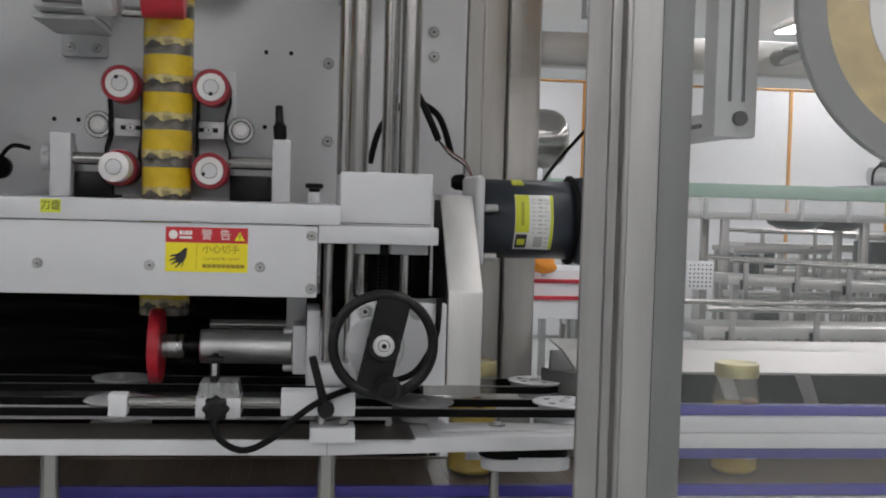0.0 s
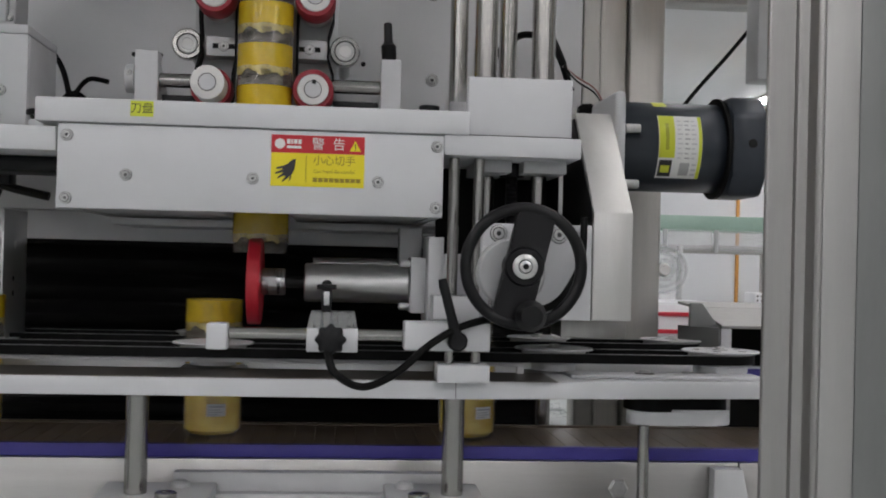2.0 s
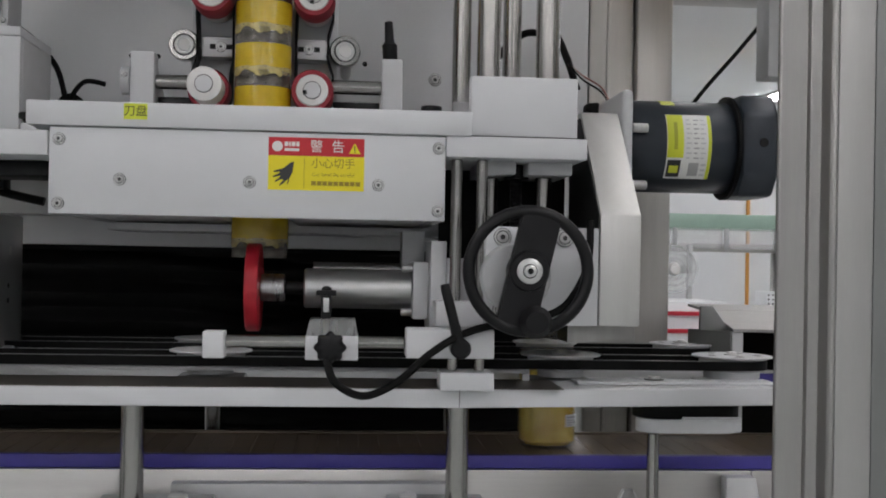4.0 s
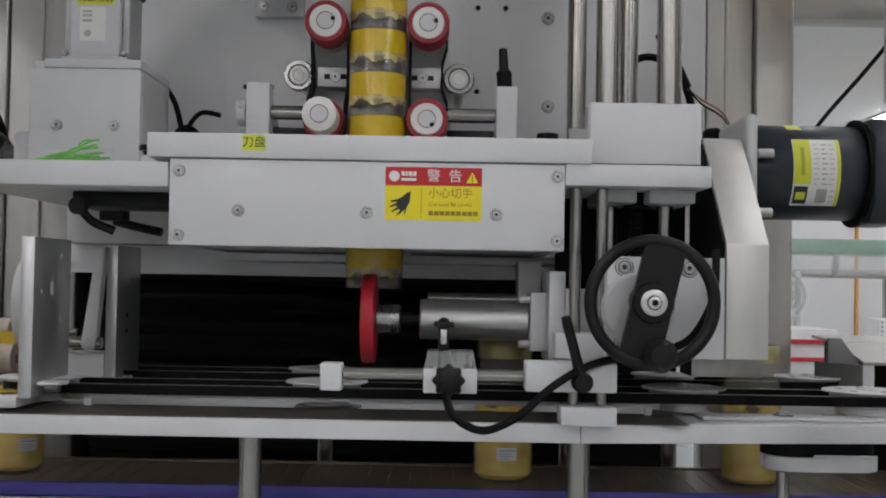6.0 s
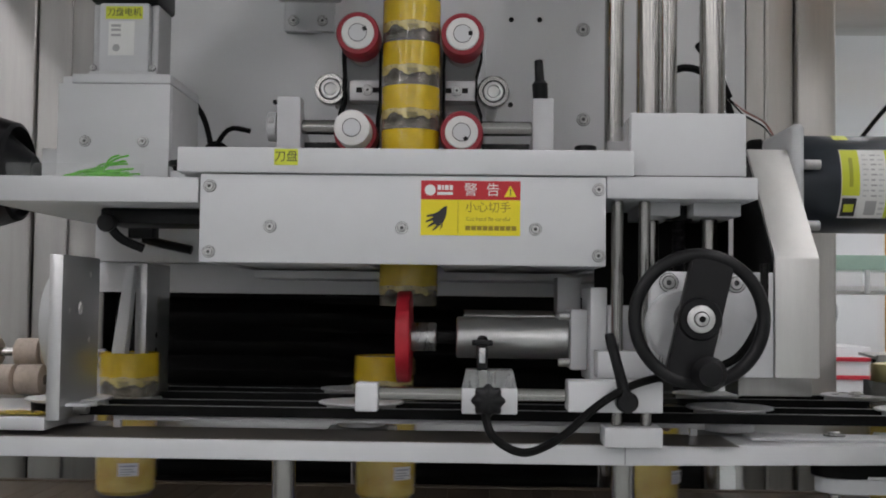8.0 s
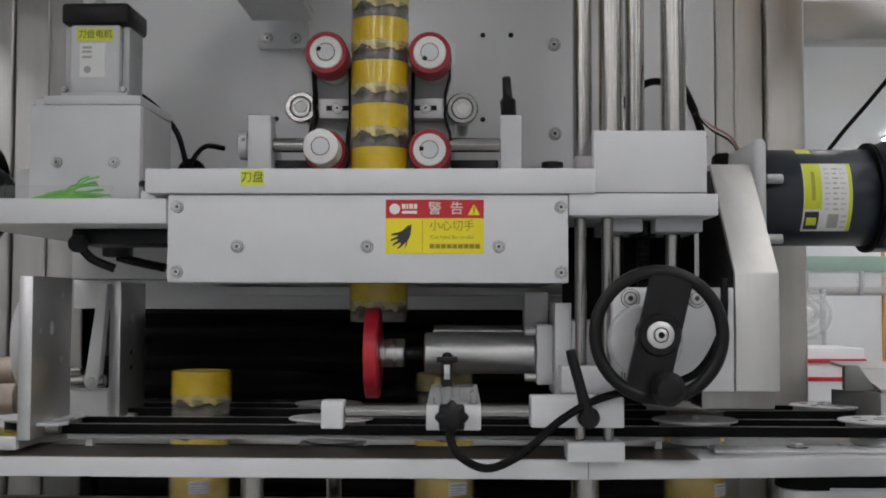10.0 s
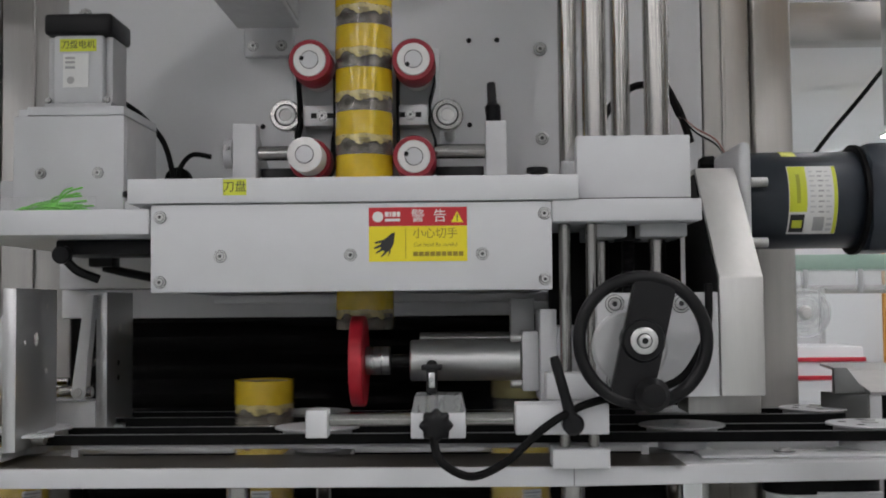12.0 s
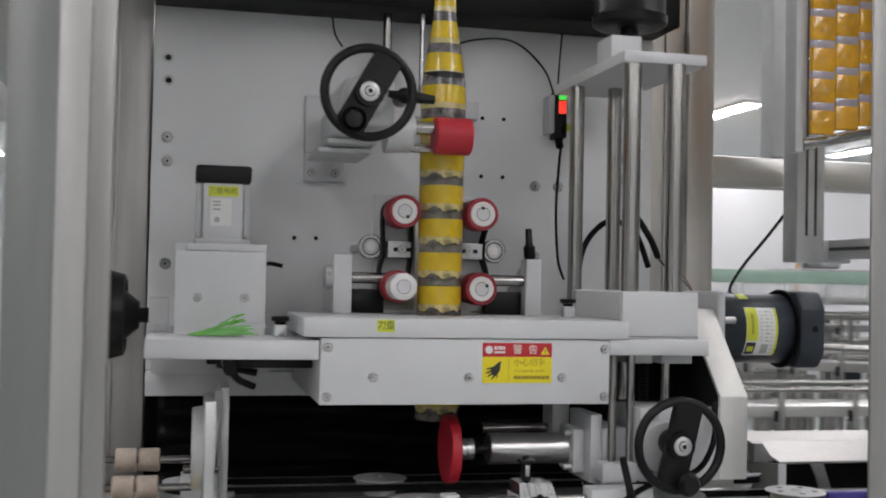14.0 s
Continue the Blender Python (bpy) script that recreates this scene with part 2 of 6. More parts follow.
def prism(outline, axis, a0, a1, r=0.001, bm=None):
    """An outline of 2D points pushed along x, y or z from a0 to a1."""
    bm = bm or bmesh.new()
    put = {"x": lambda p, a: (a, p[0], p[1]), "y": lambda p, a: (p[0], a, p[1]), "z": lambda p, a: (p[0], p[1], a)}[axis]
    lo = [bm.verts.new(put(p, a0)) for p in outline]
    hi = [bm.verts.new(put(p, a1)) for p in outline]
    n = len(outline)
    fs = [bm.faces.new(lo), bm.faces.new(hi)] + [bm.faces.new((lo[k], lo[(k + 1) % n], hi[(k + 1) % n], hi[k])) for k in range(n)]
    if r:
        bmesh.ops.bevel(bm, geom=list({e for f in fs for e in f.edges}), offset=r, segments=2, affect="EDGES", profile=0.5)
    return bm


def ribbon(path, y0, y1, thick, bm=None):
    """A closed flat belt: a path of (x, z), as wide as y0 to y1."""
    bm = bm or bmesh.new()
    n = len(path)
    rows = []
    for i, (x, z) in enumerate(path):
        a, b = Vector(path[i - 1]), Vector(path[(i + 1) % n])
        d = (b - a).normalized()
        o = Vector((-d.y, d.x)) * thick
        rows.append([bm.verts.new(c) for c in ((x, y0, z), (x, y1, z), (x + o.x, y1, z + o.y), (x + o.x, y0, z + o.y))])
    for i in range(n):
        a, b = rows[i], rows[(i + 1) % n]
        for k in range(4):
            bm.faces.new((a[k], b[k], b[(k + 1) % 4], a[(k + 1) % 4]))
    return bm


def writing(text, size, material, parent, loc, name="lettering", align="LEFT", rx=90, rz=0):
    """Flat letters as a mesh under a thing; loc in world space."""
    cu = bpy.data.curves.new(name, "FONT")
    cu.body, cu.size, cu.align_x, cu.align_y, cu.extrude = text, size, align, "CENTER", 0.00005
    tmp = new(name, cu)
    bpy.context.view_layer.update()
    me = bpy.data.meshes.new_from_object(tmp.evaluated_get(bpy.context.evaluated_depsgraph_get()))
    bpy.data.objects.remove(tmp)
    me.transform(pose(*loc, rx, 0, rz))
    me.transform(Matrix.Translation(-ORG[parent.name]))
    me.materials.clear()
    me.materials.append(material)
    ob = new(name, me)
    ob.parent = parent
    ORG[ob.name] = ORG[parent.name]
    return ob


def screw(x, y, z, r, parent, facing=(0, -1, 0), name="screw"):
    """A socket screw in a washer, proud of the face at y."""
    a = Vector(facing)
    p = Vector((x, y, z))
    bm = lathe([(-0.001, r), (0.0008, r), (0.0012, r * 0.93), (0.0012, r * 0.72), (0.0005, r * 0.7), (0.0005, r * 0.62), (0.003, r * 0.6), (0.0034, r * 0.55),
                (0.0034, r * 0.3), (0.0012, r * 0.28), (0.0012, 0)], p, a, 20)
    s = part(name, bm, SCREW, parent)
    s.data.materials.append(SHADE)
    c = p - ORG[parent.name]
    for f in s.data.polygons:
        d = Vector(f.center) - c
        d = (d - a * d.dot(a)).length
        # Socket, washer gap and rim are painted dark for their recess shade.
        if d < 0.22 * r or 0.62 * r < d < 0.73 * r or d > 0.94 * r:
            f.material_index = 1
    return s


def hole(x, y, z, r, parent, facing=(0, -1, 0)):
    return part("hole", lathe([(0.0003, r), (0.0006, r * 0.9), (0.0004, 0)], (x, y, z), facing, 16), DARK, parent, "dark tapped hole")


# ---- the hall ----
solo("floor", box(-9, 11, -11, 20, -0.1, 0, 0), FLOOR, "grey epoxy factory floor", "floor", kind="structure", smooth=False)
solo("ceiling", box(-9, 11, -11, 20, 3.0, 3.1, 0), CEIL, "white panel factory ceiling", "ceiling", kind="structure", smooth=False)
solo("wall_north", box(-9, 11, 20, 20.1, 0, 3.0, 0), WALL, "white sandwich panel wall", "wall", kind="structure", smooth=False)
solo("wall_south", box(-9, 11, -11.1, -11, 0, 3.0, 0), WALL, "white sandwich panel wall", "wall", kind="structure", smooth=False)
solo("wall_west", box(-9.1, -9, -11, 20, 0, 3.0, 0), WALL, "white sandwich panel wall", "wall", kind="structure", smooth=False)
solo("wall_east", box(11, 11.1, -11, 20, 0, 3.0, 0), WALL, "white sandwich panel wall", "wall", kind="structure", smooth=False)


# These panels all lie out of view, added to light machine and hall.
def added_ceiling_light():
    th = thing("added_ceiling_light", "unseen white LED panel added on the ceiling, switched on", "ceiling light", (0, 0, 2.985), "rows of ceiling lights")
    part("frame", box(-0.31, 0.31, -0.61, 0.61, 2.975, 2.999, 0.004), WHITE, th)
    part("diffuser", box(-0.29, 0.29, -0.59, 0.59, 2.968, 2.9745, 0.003), TUBE, th, "glowing diffuser")
    return th


first_light = added_ceiling_light()
# The far south rows are added for frontal light on the plate.
spots = [(x, y) for y in (-9.4, -7.8, -6.2, -4.6, -3.2, -1.8, -0.3, 1.6) for x in (-4.6, -1.6, 1.4, 4.7)] + [(x, 3.4) for x in (-5.0, 2.6, 5.6)] + [(-5.0, 5.4), (8.0, 5.0), (5.0, 5.2)]
first_light.location = (*spots[0], 2.985)
for sx, sy in spots[1:]:
    copy_thing(first_light, pose(sx, sy, 2.985))


def strip_light():
    th = thing("strip_light", "narrow white LED batten on the ceiling, switched on", "ceiling light", (0, 0, 2.985), "rows of strip lights")
    part("housing", box(-0.1, 0.1, -0.62, 0.62, 2.97, 2.999, 0.004), WHITE, th)
    part("diffuser", box(-0.085, 0.085, -0.6, 0.6, 2.955, 2.9695, 0.006), STRIP, th, "glowing diffuser")
    return th


first_strip = strip_light()
# Rows at x -6.2, -3.0, 1.4 are unseen, added to brighten the hall.
spots = [(4.8, y) for y in (9.0, 11.3, 13.5)] + [(x, y) for y in (7.0, 9.0, 11.3, 13.5, 15.8) for x in (-6.2, -3.0, 1.4)] + [(7.8, 6.8), (7.8, 9.0), (7.8, 11.3), (7.7, 13.4), (4.8, 15.8), (7.7, 15.8), (4.8, 6.9)]
first_strip.location = (*spots[0], 2.985)
for sx, sy in spots[1:]:
    copy_thing(first_strip, pose(sx, sy, 2.985))


def partition():
    th = thing("partition_wall", "white panel partition with copper-coloured strips", "partition", (5, 9.0, 0), kind="structure")
    for k in range(-3, 7):
        x0 = 3.64 + k * 0.98
        part("panel", box(x0 - 0.95, x0 - 0.001, 8.98, 9.03, 0.03, 2.33, 0.004), WALL, th)
        part("strip", box(x0, x0 + 0.028, 8.965, 9.035, 0.03, 2.335, 0.003), ORANGE, th, "copper-coloured upright strip")
    part("top_strip", box(-0.25, 9.56, 8.97, 9.04, 2.336, 2.352, 0.003), ORANGE, th, "thin copper-coloured top strip")
    part("plinth", box(-0.25, 9.56, 8.99, 9.03, 0, 0.029, 0), STEELH, th)


partition()

# ---- machine frame ----
def frame_post(x0, x1, y0, y1, z1=2.05, label="brushed stainless steel machine post", steel=STEEL):
    th = thing("frame_post", label, "machine post", ((x0 + x1) / 2, (y0 + y1) / 2, 0), "machine posts")
    part("tube", box(x0, x1, y0, y1, 0.03, z1, 0.003, None, 3), steel, th)
    part("foot", cyl(((x0 + x1) / 2, (y0 + y1) / 2, 0), ((x0 + x1) / 2, (y0 + y1) / 2, 0.03), 0.03), BLACK, th, "black levelling foot")
    return th



def front_post(s, inset):
    """Folded front post with a groove along its inner edge."""
    out = [(0.413, -0.134), (0.4025, -0.149), (0.404, -0.152), (0.424, -0.1535), (0.424, -0.159), (0.432, -0.161), (0.432, -0.176), (0.435, -0.179), (0.491, -0.179), (0.494, -0.176), (0.494, -0.134)]
    th = thing("frame_post", "folded stainless steel front post of the machine", "machine post", (s * 0.45, -0.155, 0), "machine posts")
    part("profile", prism([(s * (x - inset), y) for x, y in out], "z", 0.03, 2.05, 0.0012), STEEL, th)
    part("strip", box(*sorted((s * (0.4365 - 1.6 * inset), s * (0.4635 - 1.6 * inset))), -0.1812, -0.1793, 0.3, 2.0, 0.0005), SATIN, th, "satin door strip")
    part("gasket", box(*sorted((s * (0.464 - 1.6 * inset), s * (0.4925 - inset))), -0.1812, -0.1793, 0.3, 2.0, 0.0005), GASKET, th, "dull grey door gasket")
    part("foot", cyl((s * 0.45, -0.155, 0), (s * 0.45, -0.155, 0.03), 0.02), BLACK, th, "black levelling foot")


front_post(1, 0)
front_post(-1, 0.022)
frame_post(0.4225, 0.466, 0.353, 0.44, steel=STEEL_LIT)
frame_post(-0.5, -0.448, 0.36, 0.44)


def door(side):
    s = 1 if side > 0 else -1
    th = thing("guard_door", "stainless framed machine door with a clear acrylic pane", "machine door", (s * 0.8, -0.16, 0.3))
    far = sorted((s * 1.18, s * 1.24))
    part("stile", box(*far, -0.18, -0.143, 0.35, 1.98, 0.008, None, 3), STEEL, th)
    inner = sorted((s * (0.4945 if s > 0 else 0.4725), s * 1.1795))
    part("rail", box(*inner, -0.178, -0.145, 0.35, 0.41, 0.004), STEELH, th)
    part("rail", box(*inner, -0.178, -0.145, 1.92, 1.98, 0.004), STEELH, th)
    p = part("pane", box(*inner, -0.164, -0.16, 0.411, 1.919, 0), PANE, th, "clear acrylic pane", False)
    p.visible_shadow = False


door(1)
door(-1)


def beam(x0, x1, y0, y1, z0, z1, mate=STEELH):
    th = thing("frame_beam", "brushed stainless steel machine beam", "machine beam", ((x0 + x1) / 2, (y0 + y1) / 2, z0), "machine beams")
    part("tube", box(x0, x1, y0, y1, z0, z1, 0.004), mate, th)


beam(0.4665, 1.3, 0.4, 0.44, 1.432, 1.48)
beam(0.588, 0.63, 0.4, 0.44, 1.4805, 2.05, ALU2)
beam(-1.3, -0.5005, 0.4, 0.44, 1.482, 1.6)
beam(-0.475, -0.42, -0.1335, 0.359, 1.99, 2.045)
beam(0.42, 0.475, -0.1335, 0.3525, 1.99, 2.045)
beam(-0.3845, 0.4065, -0.178, -0.136, 1.99, 2.045)

sp = thing("side_sheet", "stainless steel upper side sheet with a folded lip", "machine sheet", (-0.503, 0.11, 1.49))
part("sheet", box(-0.507, -0.5005, -0.133, 0.359, 1.49, 1.985, 0.001), STEEL, sp)
part("lip", box(-0.522, -0.5075, -0.133, 0.359, 1.49, 1.494, 0.0008), STEEL, sp, "folded lower lip")
screw(-0.5005, 0.3, 1.53, 0.006, sp, (1, 0, 0))

# stainless cladding beside the back plate
cl = thing("side_cladding", "folded stainless steel cladding sheet", "cladding", (0.4, 0.4, 0.9))
part("sheet", box(0.366, 0.4218, 0.364, 0.41, 0.1, 2.0, 0.003, None, 3), STEEL_LIT, cl)
part("fold", box(0.388, 0.392, 0.3595, 0.3638, 0.1, 2.0, 0.001), STEEL_LIT, cl)
cl = thing("side_cladding", "folded stainless steel cladding sheet", "cladding", (-0.4, 0.4, 0.9))
part("sheet", box(-0.4475, -0.363, 0.364, 0.41, 0.1, 2.0, 0.003, None, 3), STEEL, cl)
part("fold", box(-0.41, -0.406, 0.3595, 0.3638, 0.1, 2.0, 0.001), STEEL, cl)

# ---- back plate ----
bp = thing("back_plate", "light grey painted mounting plate with screws", "mounting plate", (0, 0.35, 1.145))
bplate = part("plate", box(-0.362, 0.362, 0.345, 0.358, 1.146, 1.6405, 0.002), PLATEP, bp)
for x, z in ((-0.343, 1.57), (-0.342, 1.539)):
    part("ring", lathe([(0, 0.0042), (0, 0.0075), (0.0006, 0.0075), (0.0006, 0.0042)], (x, 0.3449, z), (0, -1, 0), 20, None, True, True), ALU2, bplate)
    hole(x, 0.345, z, 0.0042, bplate)
for x, z in ((-0.342, 1.462), (-0.341, 1.429), (0.18, 1.415), (0.181, 1.313), (0.318, 1.462), (0.319, 1.43), (0.318, 1.53), (-0.34, 1.29), (0.215, 1.415)):
    screw(x, 0.345, z, 0.0075, bplate)
for x, z in ((0.099, 1.426), (0.131, 1.426), (0.099, 1.329), (0.099, 1.51), (0.131, 1.51), (-0.137, 1.33), (-0.167, 1.33)):
    hole(x, 0.345, z, 0.003, bplate)
bb = thing("lower_crossbar", "light grey aluminium crossbar under the plate", "crossbar", (0, 0.34, 1.112))
part("bar", box(-0.362, 0.362, 0.33, 0.359, 1.113, 1.1455, 0.0015), ALU, bb)
part("under_plate", box(-0.16, 0.3, 0.2, 0.329, 1.128, 1.136, 0.001), ALU, bb)

# black sheet behind the jars, in soft folds
bm = bmesh.new()
cols = [[bm.verts.new((x, 0.375 + 0.006 * math.sin(z * 190 + 1.5 * math.sin(x * 7)) + 0.004 * noise.noise((x * 6, z * 40, 0)), z))
         for z in np.linspace(0.9, 1.1125, 40)] for x in np.linspace(-0.345, 0.337, 60)]
for a, b in zip(cols, cols[1:]):
    for k in range(39):
        bm.faces.new((a[k], b[k], b[k + 1], a[k + 1]))
sheet = solo("black_curtain", bm, CURTAIN, "black plastic sheet hanging in folds", "curtain", (0, 0.375, 0.9))
sheet.modifiers.new("thickness", "SOLIDIFY").thickness = 0.002
# Added sheet at the very back, keeps the machine interior black.
solo("dark_backing", box(-0.44, 0.345, 0.4115, 0.4155, 0.1, 1.6, 0), CURTAIN, "added black sheet keeping the machine interior dark", "cover sheet", (0, 0.397, 0.1), smooth=False)

# black top bar and round black cap over the plate
tb = thing("top_bar", "black painted bar across the top", "bar", (0, 0.3, 1.64))
part("bar", box(-0.362, 0.362, 0.26, 0.358, 1.641, 1.70, 0.002), CURTAIN, tb)
part("end_cap", box(0.3622, 0.366, 0.262, 0.356, 1.643, 1.698, 0.001), BLACK, tb)
rm = thing("top_motor", "round black motor above the bridge plate", "electric motor", (0.252, 0.17, 1.6))
part("cap", lathe([(0, 0.03), (0.002, 0.044), (0.006, 0.049), (0.016, 0.05), (0.02, 0.047), (0.07, 0.047), (0.075, 0.04)], (0.252, 0.17, 1.612), (0, 0, 1), 48), BLACK, rm)
part("stem", cyl((0.252, 0.17, 1.5558), (0.252, 0.17, 1.612), 0.012), BLACK, rm)

# ---- cutter housing ----
CX, CY = -0.003, 0.15
ch = thing("cutter_housing", "light grey aluminium knife housing with a screwed cover", "machine housing", (0, 0.1, 1.137))
cover = part("cover", box(-0.168, 0.166, 0, 0.008, 1.137, 1.2102, 0.001), ALU, ch)
part("side_plate", box(-0.168, -0.158, 0.0083, 0.31, 1.137, 1.21, 0.001), ALU, ch)
part("side_plate", box(0.156, 0.1655, 0.0083, 0.31, 1.137, 1.21, 0.001), ALU, ch)
part("bottom_plate", box(-0.157, CX - 0.032, 0.0083, 0.31, 1.138, 1.143, 0.001), ALU, ch)
part("bottom_plate", box(CX + 0.032, 0.155, 0.0083, 0.31, 1.138, 1.143, 0.001), ALU, ch)
for x, z in ((-0.16, 1.2), (0.16, 1.2), (-0.16, 1.1457), (0.16, 1.1457), (-0.1095, 1.167), (-0.001, 1.167), (0.1085, 1.167)):
    screw(x, 0, z, 0.0052, cover)
ts = thing("housing_top_slab", "light grey aluminium slab on the knife housing", "machine slab", (0, 0.1, 1.211))
part("slab", box(-0.187, 0.1885, -0.003, CY - 0.032, 1.2112, 1.232, 0.0012), ALU, ts)
bm = box(-0.187, CX - 0.032, CY - 0.0315, 0.2, 1.2112, 1.232, 0.001)
box(CX + 0.032, 0.1885, CY - 0.0315, 0.2, 1.2112, 1.232, 0.001, bm)
part("slab_back", bm, ALU, ts)

# warning label on the cover
wl = thing("warning_label", "red and yellow warning sticker on the cover", "warning label", (0.055, -0.0006, 1.183))
yfield = part("yellow_field", box(0.0145, 0.096, -0.0005, -0.0001, 1.1612, 1.1905, 0), YELLOW, wl, "yellow lower field", False)
rfield = part("red_field", box(0.0145, 0.096, -0.0005, -0.0001, 1.1906, 1.2062, 0), RED, wl, "red upper band", False)
writing("警", 0.0115, PAPER, rfield, (0.0495, -0.0007, 1.1983))
writing("告", 0.0115, PAPER, rfield, (0.0678, -0.0007, 1.1983))
part("triangle", prism([(0.0828, 1.1933), (0.0928, 1.1933), (0.0878, 1.2025)], "y", -0.0009, -0.0006, 0), YELLOW, wl, "yellow warning triangle", False)
part("exclamation_bar", box(0.0874, 0.0882, -0.0011, -0.00095, 1.1955, 1.1998, 0), INK, wl, "", False)
part("exclamation_dot", box(0.0874, 0.0882, -0.0011, -0.00095, 1.1942, 1.195, 0), INK, wl, "", False)
part("emblem", lathe([(0.0006, 0.0045), (0.0007, 0.0)], (0.022, 0, 1.1984), (0, -1, 0), 20), PAPER, wl, "white round emblem")
for k, (a, b) in enumerate(((0.028, 0.031), (0.0318, 0.0332), (0.034, 0.0372), (0.038, 0.0405))):
    part("emblem_bar", box(a, b, -0.0008, -0.0006, 1.1985, 1.2025, 0), PAPER, wl, "", False)
part("emblem_line", box(0.028, 0.0405, -0.0008, -0.0006, 1.1945, 1.1968, 0), PAPER, wl, "", False)
part("divider", box(0.0448, 0.0452, -0.0008, -0.0006, 1.1635, 1.1885, 0), BROWN, wl, "", False)
writing("小心切手", 0.0094, BROWN, yfield, (0.0508, -0.0007, 1.184))
writing("Cut hand Be careful", 0.0045, BROWN, yfield, (0.0515, -0.0007, 1.1748))
for k in range(9):
    part("small_writing", box(0.0512 + k * 0.0047, 0.0552 + k * 0.0047, -0.0008, -0.0006, 1.1655, 1.1692, 0), BROWN, wl, "", False)
part("pictogram", prism([(0.0245, 1.1715), (0.029, 1.1685), (0.0325, 1.171), (0.0352, 1.1765), (0.0362, 1.1855), (0.033, 1.1845), (0.0285, 1.1805), (0.0245, 1.1785)], "y", -0.0008, -0.0006, 0), INK, wl, "black palm pictogram", False)
for x0, z0, x1, z1 in ((0.0255, 1.178, 0.0195, 1.1768), (0.0252, 1.175, 0.0188, 1.1722), (0.026, 1.172, 0.0205, 1.1682), (0.0285, 1.1695, 0.0245, 1.1652), (0.0318, 1.1705, 0.0305, 1.1658)):
    part("finger", prism([(x0, z0 + 0.0011), (x1, z1 + 0.0008), (x1 - 0.0002, z1 - 0.0007), (x0 + 0.0008, z0 - 0.0012)], "y", -0.00085, -0.0006, 0), INK, wl, "", False)


def tag(x0, x1, z0, z1, y, text, size, label):
    th = thing("name_tag", label, "label", ((x0 + x1) / 2, y, z0))
    part("paper", box(x0, x1, y - 0.0005, y - 0.0001, z0, z1, 0), LIME, th, "", False)
    writing(text, size, INK, th, ((x0 + x1) / 2, y - 0.0007, (z0 + z1) / 2), align="CENTER")


tag(-0.1065, -0.087, 1.2175, 1.2308, -0.003, "刀盘", 0.0098, "small yellow name tag on the slab edge")

# ---- left shelf, knife motor and side handwheel ----
ls = thing("left_shelf", "light grey aluminium shelf plate beside the housing", "machine shelf", (-0.26, 0.1, 1.186))
part("plate", box(-0.354, -0.1695, 0, 0.3, 1.186, 1.2072, 0.0012), ALU, ls)
part("bracket", box(-0.354, -0.2, 0.301, 0.344, 1.146, 1.19, 0.001), ALU, ls)

mm = thing("motor_mount", "light grey aluminium motor mounting block", "mounting block", (-0.27, 0.16, 1.207))
mplate = part("front_plate", box(-0.325, -0.2215, 0.1, 0.11, 1.2075, 1.3035, 0.001), ALU, mm)
part("left_plate", box(-0.325, -0.313, 0.111, 0.21, 1.2075, 1.312, 0.001), ALU, mm)
part("right_plate", box(-0.232, -0.2215, 0.111, 0.21, 1.2075, 1.3035, 0.001), ALU2, mm)
part("top_plate", box(-0.3125, -0.2215, 0.1, 0.21, 1.304, 1.3125, 0.001), ALU, mm)
screw(-0.299, 0.1, 1.25, 0.0052, mplate)
screw(-0.2455, 0.1, 1.25, 0.0052, mplate)
km = thing("servo_motor", "silver square servo motor with a black cap", "electric motor", (-0.272, 0.15, 1.313))
part("body", box(-0.2955, -0.2485, 0.121, 0.179, 1.3135, 1.384, 0.002), ALU, km)
for x0 in (-0.303, -0.248):
    part("corner_rib", box(x0, x0 + 0.007, 0.128, 0.172, 1.32, 1.384, 0.0015), ALU2, km)
part("flange", box(-0.304, -0.24, 0.12, 0.18, 1.3128, 1.319, 0.001), ALU2, km)
part("cap", box(-0.3045, -0.2395, 0.118, 0.182, 1.3845, 1.405, 0.004, None, 3), BLACK, km, "black plastic end cap")
for x0 in (-0.3, -0.244):
    screw(x0, 0.12, 1.322, 0.003, km)
np_ = thing("motor_plate", "white rating plate on the servo motor", "label", (-0.27, 0.1205, 1.345))
part("paper", box(-0.2865, -0.262, 0.1204, 0.1208, 1.334, 1.3665, 0), PAPER, np_, "", False)
for z in (1.361, 1.357, 1.352):
    part("writing_bar", box(-0.284, -0.275, 0.1199, 0.1203, z, z + 0.0022, 0), GREY, np_, "", False)
part("stamp", lathe([(0.0002, 0.0035), (0.0003, 0.002)], (-0.279, 0.1203, 1.341), (0, -1, 0), 16), GREY, np_)
tag(-0.2895, -0.2545, 1.3685, 1.3805, 0.1208, "刀盘电机", 0.0082, "small yellow name tag on the motor")

# green frayed strands and the clear tray they lie in
tr = thing("clear_tray", "small clear plastic tray on the shelf", "tray", (-0.28, 0.08, 1.2072))
part("rim", box(-0.345, -0.226, 0.035, 0.038, 1.2075, 1.222, 0.0005), PANE, tr, "", False)
gs = thing("green_strands", "bunch of frayed bright green plastic strands", "plastic strands", (-0.275, 0.05, 1.2075))
rng = random.Random(5)
bm = bmesh.new()
